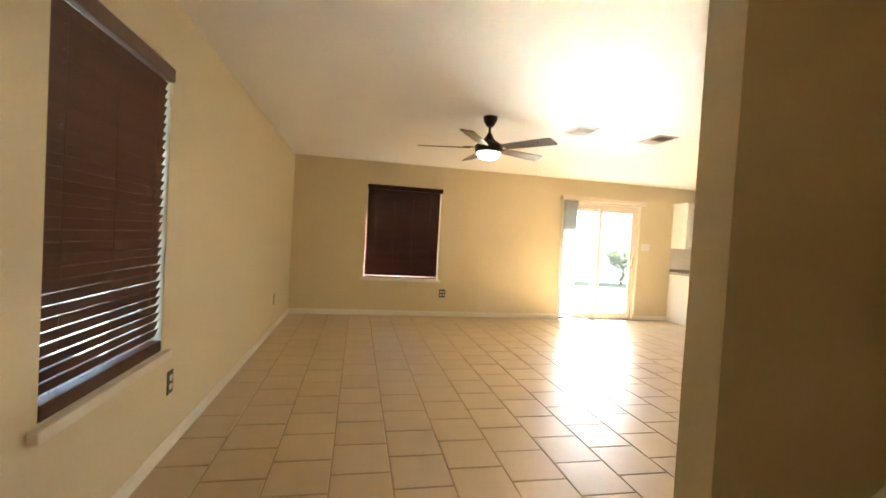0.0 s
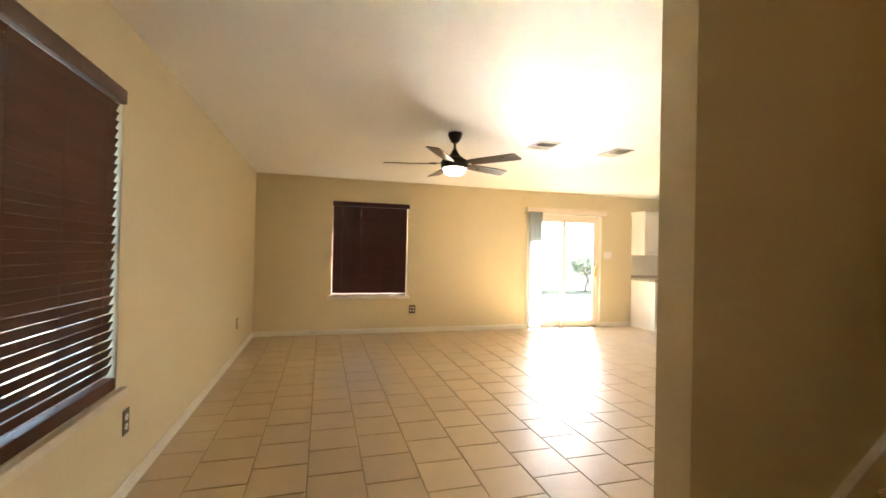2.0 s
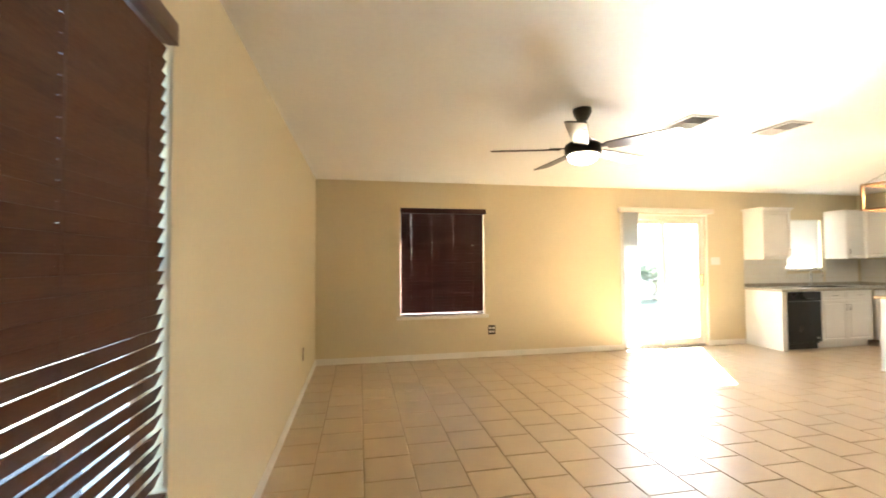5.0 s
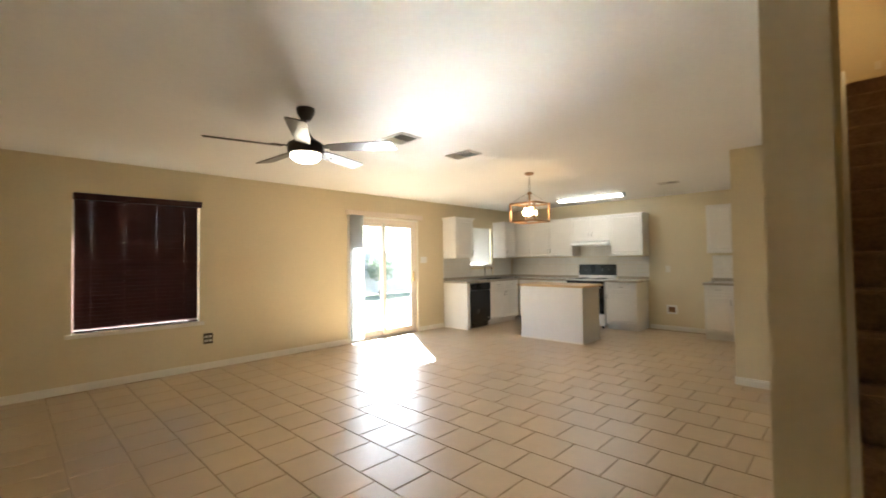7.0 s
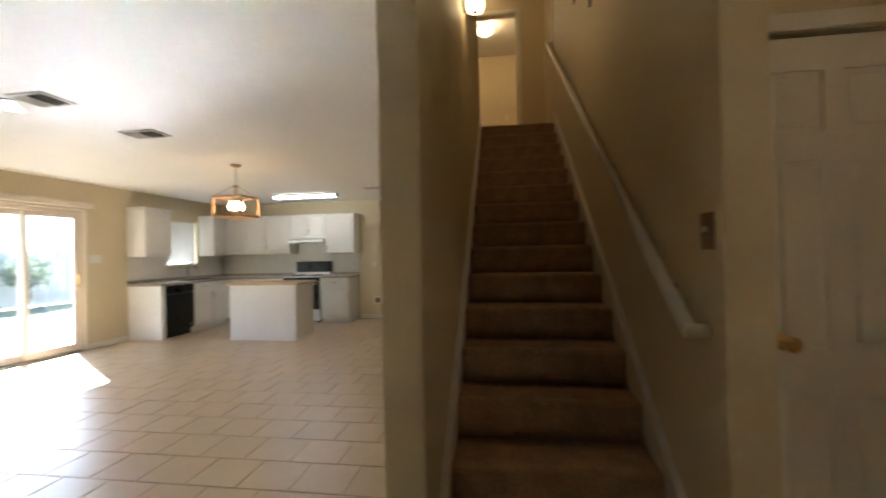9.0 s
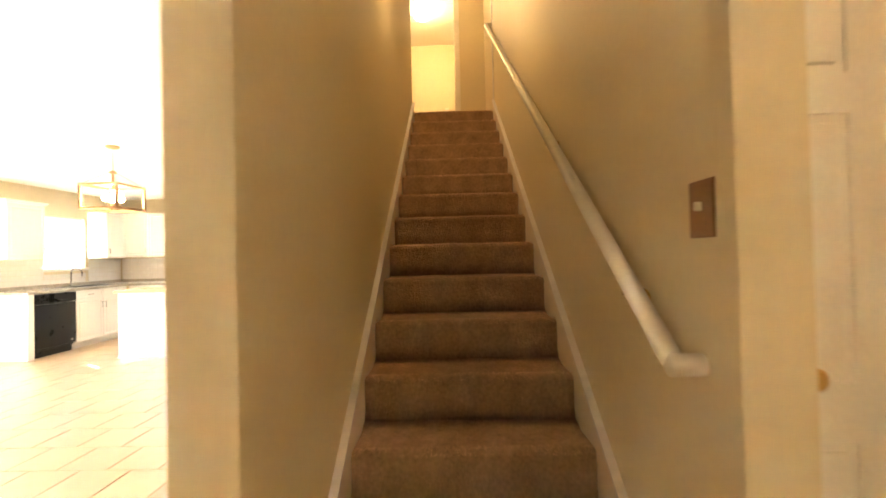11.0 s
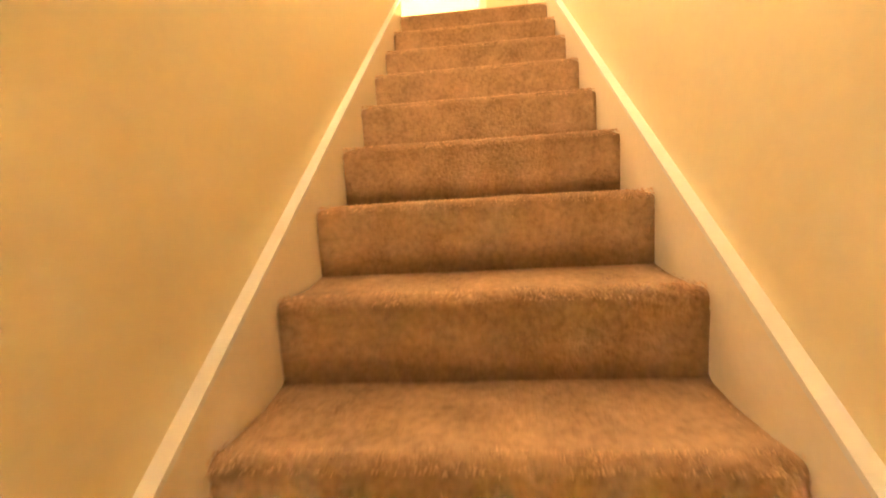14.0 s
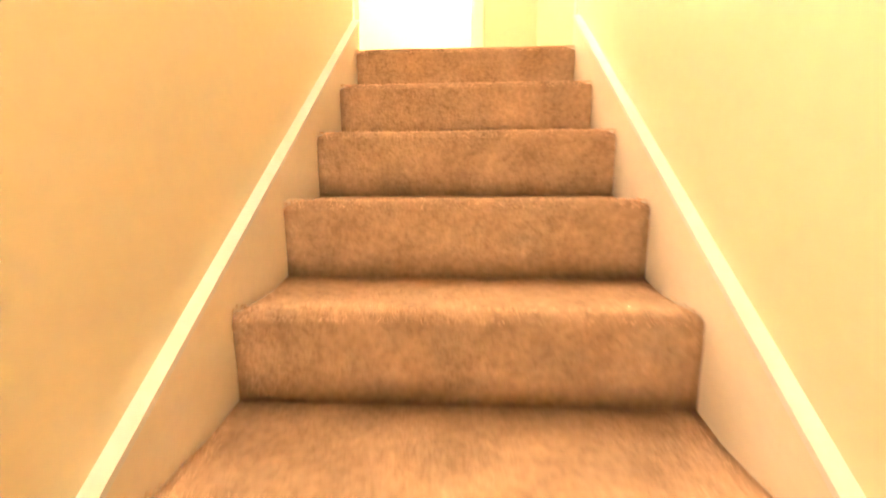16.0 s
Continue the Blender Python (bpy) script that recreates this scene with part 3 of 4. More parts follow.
for z in (0.25, 1.09, 1.80):
    bm = cyl_bm((x - 0.004, y0 - 0.004, z - 0.045), (x - 0.004, y0 - 0.004, z + 0.045), 0.006, seg=10)
    add_box(bm, (x - 0.001, y0 - 0.002, z - 0.044), (x + 0.004, y0 + 0.022, z + 0.044))
    part("hinge", bm, M_TRIM, cd, "painted hinge")
bm = bmesh.new()
for a, b in (((y0 - 0.01), (y0 - 0.075)), ((y1 + 0.008), (y1 + 0.044))):
    add_box(bm, (CLOSET_X - 0.016, a, 0), (CLOSET_X - 0.001, b, 2.05), 0.004)
    add_box(bm, (CLOSET_X - 0.001, a, 0), (CLOSET_X + 0.06, a + (0.009 if a < 0 else -0.009), 2.045))
add_box(bm, (CLOSET_X - 0.0165, y0 - 0.075, 2.05), (CLOSET_X - 0.001, y1 + 0.044, 2.11), 0.004)
solid("trim_closet_door", bm, M_TRIM, "off-white door casing", "trim")

# landing doorway casing
bm = bmesh.new()
add_box(bm, (7.045, 1.075, TOP_Z), (7.059, 1.015, TOP_Z + 2.03), 0.004)
add_box(bm, (7.045, 1.86, TOP_Z), (7.059, 1.92, TOP_Z + 2.03), 0.004)
add_box(bm, (7.0445, 1.015, TOP_Z + 2.03), (7.059, 1.92, TOP_Z + 2.09), 0.004)
add_box(bm, (7.06, 1.076, TOP_Z), (7.18, 1.088, TOP_Z + 2.02))
add_box(bm, (7.06, 1.076, TOP_Z + 2.017), (7.18, 1.86, TOP_Z + 2.029))
solid("trim_landing_door", bm, M_TRIM, "white casing round the landing doorway", "trim")

# white strip painting in the lit wall corner where stair wall meets landing
solid("lit_landing_corner", box_bm((TOP_X + 0.062, ST_S + 0.001, TOP_Z), (TOP_X + 0.105, ST_S + 0.012, UP_CEIL), 0.004), M_LIT_EDGE, "white strip for the lit wall corner at the stair head", "trim")

# ---- ceiling fan ----
fan = thing("ceiling_fan", "dark bronze five-blade ceiling fan with a lit white globe", "ceiling fan", (2.145, 4.407, CEIL))
part("canopy", add_turned(bmesh.new(), [(0.066, 0.0), (0.066, -0.018), (0.058, -0.045), (0.035, -0.085), (0.02, -0.095)]), M_FAN, fan, smooth=True)
part("downrod", cyl_bm((0, 0, -0.09), (0, 0, -0.17), 0.013), M_FAN, fan, smooth=True)
part("motor", add_turned(bmesh.new(), [(0.022, -0.155), (0.03, -0.18), (0.055, -0.215), (0.10, -0.245), (0.122, -0.258), (0.129, -0.275), (0.126, -0.325), (0.115, -0.333)]), M_FAN, fan, smooth=True)
part("globe", add_turned(bmesh.new(), [(0.106, -0.333), (0.105, -0.345), (0.098, -0.366), (0.078, -0.384), (0.045, -0.395), (0.01, -0.398)]), G_FAN, fan, "glowing frosted glass globe", True)
for k in range(5):
    a = radians(165 + 72 * k)
    turn = Matrix.Rotation(a, 4, "Z") @ Matrix.Translation((0, 0, -0.292)) @ Matrix.Rotation(radians(-12), 4, "X")
    bm = bmesh.new()
    outline = [(0.17, -0.050), (0.30, -0.060), (0.50, -0.066), (0.635, -0.066), (0.648, -0.05), (0.66, 0.052), (0.652, 0.064), (0.50, 0.062), (0.30, 0.056), (0.17, 0.046)]
    up = [bm.verts.new((px, py, 0.004)) for px, py in outline]
    dn = [bm.verts.new((px, py, -0.004)) for px, py in outline]
    bm.faces.new(up)
    bm.faces.new(dn[::-1])
    for i in range(len(outline)):
        j = (i + 1) % len(outline)
        bm.faces.new((up[i], dn[i], dn[j], up[j]))
    bmesh.ops.recalc_face_normals(bm, faces=bm.faces)
    bmesh.ops.transform(bm, matrix=turn, verts=bm.verts)
    blade = part("blade", bm, M_BLADE, fan, "dark walnut blade")
    bm = box_bm((0.11, -0.025, 0.003), (0.24, 0.025, 0.012), 0.004, 1)
    bmesh.ops.transform(bm, matrix=turn, verts=bm.verts)
    part("blade_iron", bm, M_FAN, blade)

# ---- pendant lantern ----
pend = thing("pendant_lantern", "square copper-framed pendant lantern with glowing bulbs", "pendant lamp", (5.36, 4.56, CEIL))
part("canopy", add_turned(bmesh.new(), [(0.06, 0.0), (0.06, -0.012), (0.045, -0.025), (0.012, -0.032)]), M_COPPER, pend, smooth=True)
bm = bmesh.new()
for i in range(9):
    t = Matrix.Translation((0, 0, -0.045 - i * 0.024)) @ Matrix.Rotation(radians(90 * (i % 2)), 4, "Z") @ Matrix.Rotation(radians(90), 4, "X")
    ring = []
    for a in range(10):
        for b in range(5):
            ca, cb = 2 * math.pi * a / 10, 2 * math.pi * b / 5
            r = 0.011 + 0.0025 * math.cos(cb)
            ring.append(bm.verts.new(t @ Vector((r * math.cos(ca), 1.45 * r * math.sin(ca), 0.0025 * math.sin(cb)))))
    for a in range(10):
        for b in range(5):
            bm.faces.new([ring[q] for q in (a * 5 + b, (a + 1) % 10 * 5 + b, (a + 1) % 10 * 5 + (b + 1) % 5, a * 5 + (b + 1) % 5)])
part("chain", bm, M_STEEL, pend, "thin metal chain", True)
part("hub", add_turned(bmesh.new(), [(0.008, -0.245), (0.03, -0.255), (0.03, -0.275), (0.012, -0.285), (0.012, -0.42), (0.04, -0.43), (0.04, -0.445), (0.01, -0.45)]), M_COPPER, pend, smooth=True)
H0, ZT, ZB, E = 0.18, -0.405, -0.635, 0.011
for z in (ZT, ZB):
    for sx in (-1, 1):
        part("frame_bar", box_bm((sx * H0 - E, -H0 - E, z - E), (sx * H0 + E, H0 + E, z + E), 0.002, 1), M_COPPER, pend)
        part("frame_bar", box_bm((-H0 + E, sx * H0 - E, z - E), (H0 - E, sx * H0 + E, z + E), 0.002, 1), M_COPPER, pend)
for sx in (-1, 1):
    for sy in (-1, 1):
        part("corner_post", box_bm((sx * H0 - E, sy * H0 - E, ZB + E), (sx * H0 + E, sy * H0 + E, ZT - E), 0.002, 1), M_COPPER, pend)
        part("stay", cyl_bm((sx * 0.02, sy * 0.02, -0.265), (sx * H0, sy * H0, ZT), 0.0025, seg=8), M_STEEL, pend)
for k in range(4):
    a = radians(45 + 90 * k)
    bx, by = 0.062 * math.cos(a), 0.062 * math.sin(a)
    part("candle_arm", cyl_bm((0, 0, -0.43), (bx, by, -0.455), 0.006, seg=8), M_COPPER, pend)
    part("bulb", add_turned(bmesh.new(), [(0.013, -0.455), (0.014, -0.475), (0.026, -0.505), (0.03, -0.525), (0.024, -0.548), (0.008, -0.558)], 16, (bx, by, 0)), G_PENDANT, pend, "glowing warm bulb", True)

# ---- kitchen tube light ----
tube = thing("ceiling_light", "long white fluorescent wrap light on the kitchen ceiling", "ceiling light", (7.93, 4.93, CEIL))
part("base", box_bm((-0.075, -0.61, -0.03), (0.075, 0.61, 0), 0.004), M_WHITE_EN, tube)
part("diffuser", box_bm((-0.064, -0.59, -0.066), (0.064, 0.59, -0.03), 0.016, 3), G_TUBE, tube, "glowing ribbed diffuser", True)
for s in (-1, 1):
    part("end_cap", box_bm((-0.07, s * 0.591, -0.068), (0.07, s * 0.611, -0.03), 0.004), M_WHITE_EN, tube)


def vent(at, w, d, n, turn, group="ceiling vents"):
    v = thing("ceiling_vent", "white metal ceiling air vent with louvre slats", "vent", at, group, turn)
    # Dark plate stands in for the unlit duct behind the louvres.
    part("duct_shade", box_bm((-w / 2 + 0.01, -d / 2 + 0.01, -0.0035), (w / 2 - 0.01, d / 2 - 0.01, -0.001)), M_DARK, v)
    for s in (-1, 1):
        part("frame", box_bm((-w / 2, s * d / 2, -0.012), (w / 2, s * (d / 2 - 0.028), -0.0005), 0.003, 1), M_VENT, v)
        part("frame", box_bm((s * w / 2, -d / 2 + 0.028, -0.012), (s * (w / 2 - 0.028), d / 2 - 0.028, -0.0005), 0.003, 1), M_VENT, v)
    for i in range(n):
        y = -d / 2 + 0.028 + (d - 0.056) * (i + 0.5) / n
        bm = box_bm((-w / 2 + 0.028, -0.014, -0.0008), (w / 2 - 0.028, 0.014, 0.0008))
        bmesh.ops.transform(bm, matrix=Matrix.Translation((0, y, -0.0125)) @ Matrix.Rotation(radians(38 if i < n / 2 else -38), 4, "X"), verts=bm.verts)
        part("slat", bm, M_VENT, v)
    return v


vent((3.125, 4.49, CEIL), 0.25, 0.29, 9, 0)
vent((3.99, 4.50, CEIL), 0.22, 0.34, 11, 0)
vent((7.51, 3.51, CEIL), 0.16, 0.28, 9, 0)


# ---- outlets and switches ----
def outlet(label, at, turn, gangs=1, plate=M_BROWN, w=None):
    """Local y is out of the wall (negative)."""
    o = thing("wall_outlet", label, "outlet", at, "wall outlets", turn)
    w = w or (0.072 if gangs == 1 else 0.105)
    part("plate", box_bm((-w / 2, -0.006, -0.065), (w / 2, -0.0005, 0.065), 0.002), plate, o)
    for g in range(gangs):
        gx = (g - (gangs - 1) / 2) * 0.046
        for z in (-0.025, 0.025):
            face = part("receptacle", add_turned(bmesh.new(), [(0.0165, 0), (0.0165, 0.003)], 20), M_IVORY, o, "ivory receptacle face")
            face.matrix_basis = pose(gx, -0.006, z, 90)
            bm = bmesh.new()
            for dx in (-0.006, 0.006):
                add_box(bm, (dx - 0.001, -0.0008, -0.004), (dx + 0.001, 0, 0.004))
            slots = part("slots", bm, M_DARK, o)
            slots.matrix_basis = pose(gx, -0.0092, z)
    return o


outlet("dark brown double outlet plate with ivory sockets under the window", (2.40, NORTH, 0.378), 0, 2)
outlet("dark brown outlet plate with ivory sockets on the front wall", (0, 3.20, 0.395), 90)
outlet("brown outlet plate near the room corner", (0, 6.19, 0.405), 90, 1, M_PLATE)


def switch(label, at, turn, gangs, plate, toggle, w):
    o = thing("light_switch", label, "light switch", at, "light switches", turn)
    part("plate", box_bm((-w / 2, -0.006, -0.06), (w / 2, -0.0005, 0.06), 0.002), plate, o)
    for g in range(gangs):
        gx = (g - (gangs - 1) / 2) * 0.046
        part("toggle", box_bm((gx - 0.005, -0.018, -0.004), (gx + 0.005, -0.005, 0.014), 0.002), toggle, o)
    return o


switch("white triple light switch beside the glass door", (6.12, NORTH, 1.327), 0, 3, M_VINYL, M_VINYL, 0.165)
switch("brown wooden light switch plate at the foot of the stairs", (2.106, ST_S, 1.36), 180, 1, M_PLATE, M_IVORY, 0.085)
switch("small ivory switch on the upper room wall", (9.31, 1.22, TOP_Z + 1.16), -90, 1, M_IVORY, M_IVORY, 0.07)
switch("ivory switch plate above the fridge space", (EAST, 3.97, 1.106), -90, 1, M_IVORY, M_IVORY, 0.075)

# water supply box in the fridge space
wb = thing("water_box", "white recessed water supply box in the fridge space", "outlet box", (EAST, 3.92, 0.373))
for a, b in (((-0.008, -0.09, 0.05), (0, 0.09, 0.08)), ((-0.008, -0.09, -0.08), (0, 0.09, -0.05)), ((-0.008, -0.09, -0.05), (0, -0.055, 0.05)), ((-0.008, 0.055, -0.05), (0, 0.09, 0.05))):
    part("frame", box_bm(a, b, 0.002, 1), M_VINYL, wb)
# Flat brown plate inside the frame; the box has no depth.
part("recess", box_bm((-0.003, -0.055, -0.05), (-0.001, 0.055, 0.05)), M_PLATE, wb, "flat brown plate in place of the hollow")
part("valve", cyl_bm((-0.003, 0, -0.03), (-0.03, 0, -0.03), 0.012, seg=12), M_BRASS, wb, "brass valve", True)


# ---- stair lights ----
def sconce(at, turn):
    s = thing("wall_sconce", "lit frosted glass jar sconce on a dark bracket", "wall lamp", at, "stair sconces", turn)
    part("backplate", box_bm((-0.045, -0.018, -0.06), (0.045, -0.0005, 0.12), 0.006), M_FAN, s)
    part("arm", cyl_bm((0, -0.015, 0.10), (0, -0.095, 0.10), 0.009, seg=10), M_FAN, s)
    part("cap", add_turned(bmesh.new(), [(0.03, 0.135), (0.05, 0.125), (0.055, 0.105), (0.05, 0.095)], 24, (0, -0.095, 0)), M_FAN, s, smooth=True)
    part("shade", add_turned(bmesh.new(), [(0.05, 0.096), (0.062, 0.085), (0.066, 0.05), (0.066, -0.05), (0.058, -0.068), (0.03, -0.075)], 28, (0, -0.095, 0)), G_SCONCE, s, "glowing frosted glass jar", True)
    part("finial", add_turned(bmesh.new(), [(0.018, -0.074), (0.02, -0.082), (0.008, -0.092)], 16, (0, -0.095, 0)), M_FAN, s, smooth=True)
    return s


sconce((3.80, ST_N, 3.20), 0)
hall = thing("hall_globe_light", "lit white glass globe on the upper room ceiling", "ceiling light", (8.04, 1.58, UP_CEIL))
part("base", add_turned(bmesh.new(), [(0.09, 0), (0.09, -0.015), (0.06, -0.03)]), M_BRASS, hall, smooth=True)
part("globe", add_turned(bmesh.new(), [(0.06, -0.03), (0.11, -0.06), (0.135, -0.11), (0.12, -0.16), (0.07, -0.195), (0.012, -0.205)]), G_HALL, hall, "glowing glass globe", True)


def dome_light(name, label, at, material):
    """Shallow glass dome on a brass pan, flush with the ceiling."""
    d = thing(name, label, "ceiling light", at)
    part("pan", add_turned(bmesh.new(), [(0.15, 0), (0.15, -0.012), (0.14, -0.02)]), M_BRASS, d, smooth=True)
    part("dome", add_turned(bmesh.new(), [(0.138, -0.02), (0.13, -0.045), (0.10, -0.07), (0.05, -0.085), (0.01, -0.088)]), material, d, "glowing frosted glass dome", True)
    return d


# Out-of-view dome, added for the warm light on the closet door.
dome_light("assumed_foyer_light", "assumed dome light, out of view on the foyer ceiling", (1.2, 0.15, CEIL), G_FOYER)
# Another dome added out of sight, to brighten treads and landing wall.
dome_light("assumed_landing_light", "assumed dome light, out of view on the landing ceiling", (6.50, 1.75, UP_CEIL), G_LANDING)


def wall_hook(at):
    """Bent metal hook: rose, shank and a drop with an upturned tip."""
    h = thing("wall_hook", "small dark metal hook high on the stair wall", "hook", at, "stair wall hooks")
    part("rose", cyl_bm((0, 0, 0), (0, 0.006, 0), 0.018, 0.014, 14), M_FAN, h, smooth=True)
    bm = cyl_bm((0, 0.004, 0), (0, 0.034, -0.004), 0.008, seg=10)
    add_cyl(bm, (0, 0.034, -0.002), (0, 0.036, -0.058), 0.0075, seg=10)
    add_cyl(bm, (0, 0.036, -0.056), (0, 0.044, -0.066), 0.007, 0.005, 10)
    part("prong", bm, M_FAN, h, smooth=True)


wall_hook((3.64, ST_S, 3.045))
wall_hook((4.26, ST_S, 3.43))


# ---- kitchen ----
def door_front(parent, u0, u1, z0, z1, handle=None, drawer=False, low_handle=True):
    """Panelled cabinet front in the local plane y = 0 (room is -y); sits 20 mm proud."""
    t = 0.019
    bm = box_bm((u0, -t, z0), (u1, -0.001, z1))
    fr = 0.03 if drawer else 0.052
    face = min(bm.faces, key=lambda f: f.calc_center_median().y)
    bmesh.ops.inset_region(bm, faces=[face], thickness=0.003, depth=0.0)
    outer = [e for e in bm.edges if all(v.co.y < -t + 1e-5 for v in e.verts) and not any(f is face for f in e.link_faces)]
    for e in outer:
        for v in e.verts:
            if not any(f is face for f in v.link_faces):
                v.co.y = -t + 0.003
    bmesh.ops.inset_region(bm, faces=[face], thickness=fr, depth=0.0)
    bmesh.ops.inset_region(bm, faces=[face], thickness=0.004, depth=-0.007)
    if not drawer:
        bmesh.ops.inset_region(bm, faces=[face], thickness=0.018, depth=0.0)
        bmesh.ops.inset_region(bm, faces=[face], thickness=0.012, depth=0.006)
    d = part("drawer" if drawer else "door", bm, M_CAB, parent)
    if handle is not None:
        bm = bmesh.new()
        if drawer:
            c, z = (u0 + u1) / 2, (z0 + z1) / 2
            add_cyl(bm, (c - 0.045, -t - 0.024, z), (c + 0.045, -t - 0.024, z), 0.005, seg=10)
            for s in (-0.036, 0.036):
                add_cyl(bm, (c + s, -t, z), (c + s, -t - 0.024, z), 0.004, seg=8)
        else:
            c = u0 + 0.03 if handle < 0 else u1 - 0.03
            z = z0 + 0.11 if low_handle else z1 - 0.11
            add_cyl(bm, (c, -t - 0.024, z - 0.048), (c, -t - 0.024, z + 0.048), 0.005, seg=10)
            for s in (-0.038, 0.038):
                add_cyl(bm, (c, -t, z + s), (c, -t - 0.024, z + s), 0.004, seg=8)
        part("handle", bm, M_STEEL, d, "brushed steel bar handle", True)
    return d


def cabinet(label, at, turn, w, depth, z0, z1, doors, toe=0.0, drawers=0.0, group="kitchen cabinets", name="wall_cabinet", crown=False):
    """Box with fronts; local x along the front, y into the wall, origin at the front left on the floor line."""
    c = thing(name, label, "cabinet", (*at, 0), group, turn)
    part("body", box_bm((0, 0, z0 + toe), (w, depth - 0.002, z1), 0.002, 1), M_CAB, c)
    if toe:
        part("toe_kick", box_bm((0.002, 0.06, 0.001), (w - 0.002, depth - 0.004, toe)), M_CAB, c)
    n = len(doors)
    for i, h in enumerate(doors):
        a, b = w * i / n + 0.004, w * (i + 1) / n - 0.004
        top = z1 - 0.012 - drawers
        door_front(c, a, b, z0 + toe + 0.008, top, h, low_handle=not toe)
        if drawers:
            door_front(c, a, b, top + 0.012, z1 - 0.012, 0, True)
    if crown:
        bm = bmesh.new()
        add_box(bm, (-0.012, -0.03, z1), (w + 0.012, depth - 0.002, z1 + 0.02), 0.004)
        add_box(bm, (-0.03, -0.048, z1 + 0.02), (w + 0.03, depth - 0.002, z1 + 0.045), 0.006)
        part("crown", bm, M_CAB, c, "white crown moulding")
    return c


UPD, BASE_D = 0.328, 0.59
# north side: local x runs east
cabinet("white painted wall cabinet with crown beside the glass door", (6.65, NORTH - UPD), 0, 0.53, UPD, 1.345, 2.11, (1,), crown=True)
cabinet("white painted wall cabinet between window and corner", (8.27, NORTH - UPD), 0, 0.40, UPD, 1.35, 2.145, (-1,))
cabinet("white sink base cabinet with two doors and drawer fronts", (7.372, NORTH - BASE_D), 0, 0.98, BASE_D, 0, 0.868, (1, -1), 0.10, 0.13, name="base_cabinet")
endp = thing("end_panel", "white painted panel at the end of the counter", "panel", (6.655, NORTH - 0.615, 0))
part("panel", box_bm((0, 0, 0.001), (0.085, 0.613, 0.868), 0.002, 1), M_CAB, endp)
part("base_trim", box_bm((-0.008, 0.0, 0.001), (-0.0005, 0.6, 0.03), 0.002, 1), M_TRIM, endp)
# dishwasher
dw = thing("dishwasher", "glossy black built-in dishwasher under the counter", "dishwasher", (6.745, NORTH - 0.605, 0))
part("tub", box_bm((0.0, 0.03, 0.09), (0.62, 0.60, 0.862), 0.003, 1), M_BLACK, dw)
part("front", box_bm((0.004, -0.012, 0.12), (0.616, 0.03, 0.72), 0.006), M_BLACK, dw)
part("control_panel", box_bm((0.004, -0.02, 0.73), (0.616, 0.03, 0.862), 0.006), M_BLACK, dw)
part("handle", box_bm((0.16, -0.035, 0.74), (0.46, -0.02, 0.765), 0.006), M_BLACK, dw)
part("toe_plate", box_bm((0.01, 0.05, 0.001), (0.61, 0.08, 0.115), 0.002, 1), M_BLACK, dw)
part("badge", box_bm((0.53, -0.0135, 0.16), (0.57, -0.012, 0.19)), M_STEEL, dw, "small pale badge")
# east side: local x runs south (turn -90), y into the east wall
EF = EAST - UPD
for y_n, w, hs in ((7.06, 0.44, (1,)), (6.62, 0.44, (1,)), (6.18, 0.535, (-1,))):
    cabinet("white painted wall cabinet over the east counter", (EF, y_n), -90, w, UPD, 1.36, 2.15, hs)
cabinet("short white cabinet above the range hood", (EF, 5.645), -90, 0.765, UPD, 1.66, 2.15, (1, -1))
cabinet("white painted wall cabinet beside the fridge space", (EF, 4.88), -90, 0.60, UPD, 1.36, 2.15, (-1,))
cabinet("white wall cabinet beyond the fridge space", (EF, 3.28), -90, 0.80, UPD, 1.38, 2.17, (1, -1))
BF = EAST - BASE_D
cabinet("white corner base cabinet", (BF, 6.775), -90, 0.55, BASE_D, 0, 0.868, (1,), 0.10, 0.13, name="base_cabinet")
cabinet("white base cabinet beside the cooker", (BF, 6.222), -90, 0.56, BASE_D, 0, 0.868, (-1,), 0.10, 0.13, name="base_cabinet")
cabinet("white base cabinet with drawer beside the fridge space", (BF, 4.87), -90, 0.555, BASE_D, 0, 0.868, (-1,), 0.10, 0.15, name="base_cabinet")
cabinet("white base cabinet beyond the fridge space", (BF, 3.28), -90, 0.80, BASE_D, 0, 0.868, (1, -1), 0.10, 0.13, name="base_cabinet")
# range hood
hood = thing("range_hood", "white under-cabinet range hood", "range hood", (EF - 0.14, 5.64, 1.575))
bm = bmesh.new()
prof = [(0, 0.0), (0, 0.035), (0.15, 0.083), (0.46, 0.083), (0.46, 0.0)]
left = [bm.verts.new((x, 0, z)) for x, z in prof]
right = [bm.verts.new((x, -0.755, z)) for x, z in prof]
bm.faces.new(left)
bm.faces.new(right[::-1])
for i in range(5):
    j = (i + 1) % 5
    bm.faces.new((left[i], right[i], right[j], left[j]))
bmesh.ops.recalc_face_normals(bm, faces=bm.faces)
part("shell", bm, M_WHITE_EN, hood)
part("filter", box_bm((0.05, -0.70, -0.004), (0.42, -0.05, -0.001)), M_STEEL, hood, "grey mesh filter")
# worktops
wt = thing("worktop", "grey speckled worktop along two kitchen walls", "worktop", (6.64, NORTH, 0.869))
part("slab", box_bm((0, -0.63, 0), (2.358, -0.002, 0.038), 0.006), M_COUNTER, wt)
part("slab", box_bm((1.73, -1.728, 0), (2.358, -0.631, 0.038), 0.006), M_COUNTER, wt)
part("upstand", box_bm((0.01, -0.02, 0.038), (2.357, -0.002, 0.09), 0.003, 1), M_COUNTER, wt)
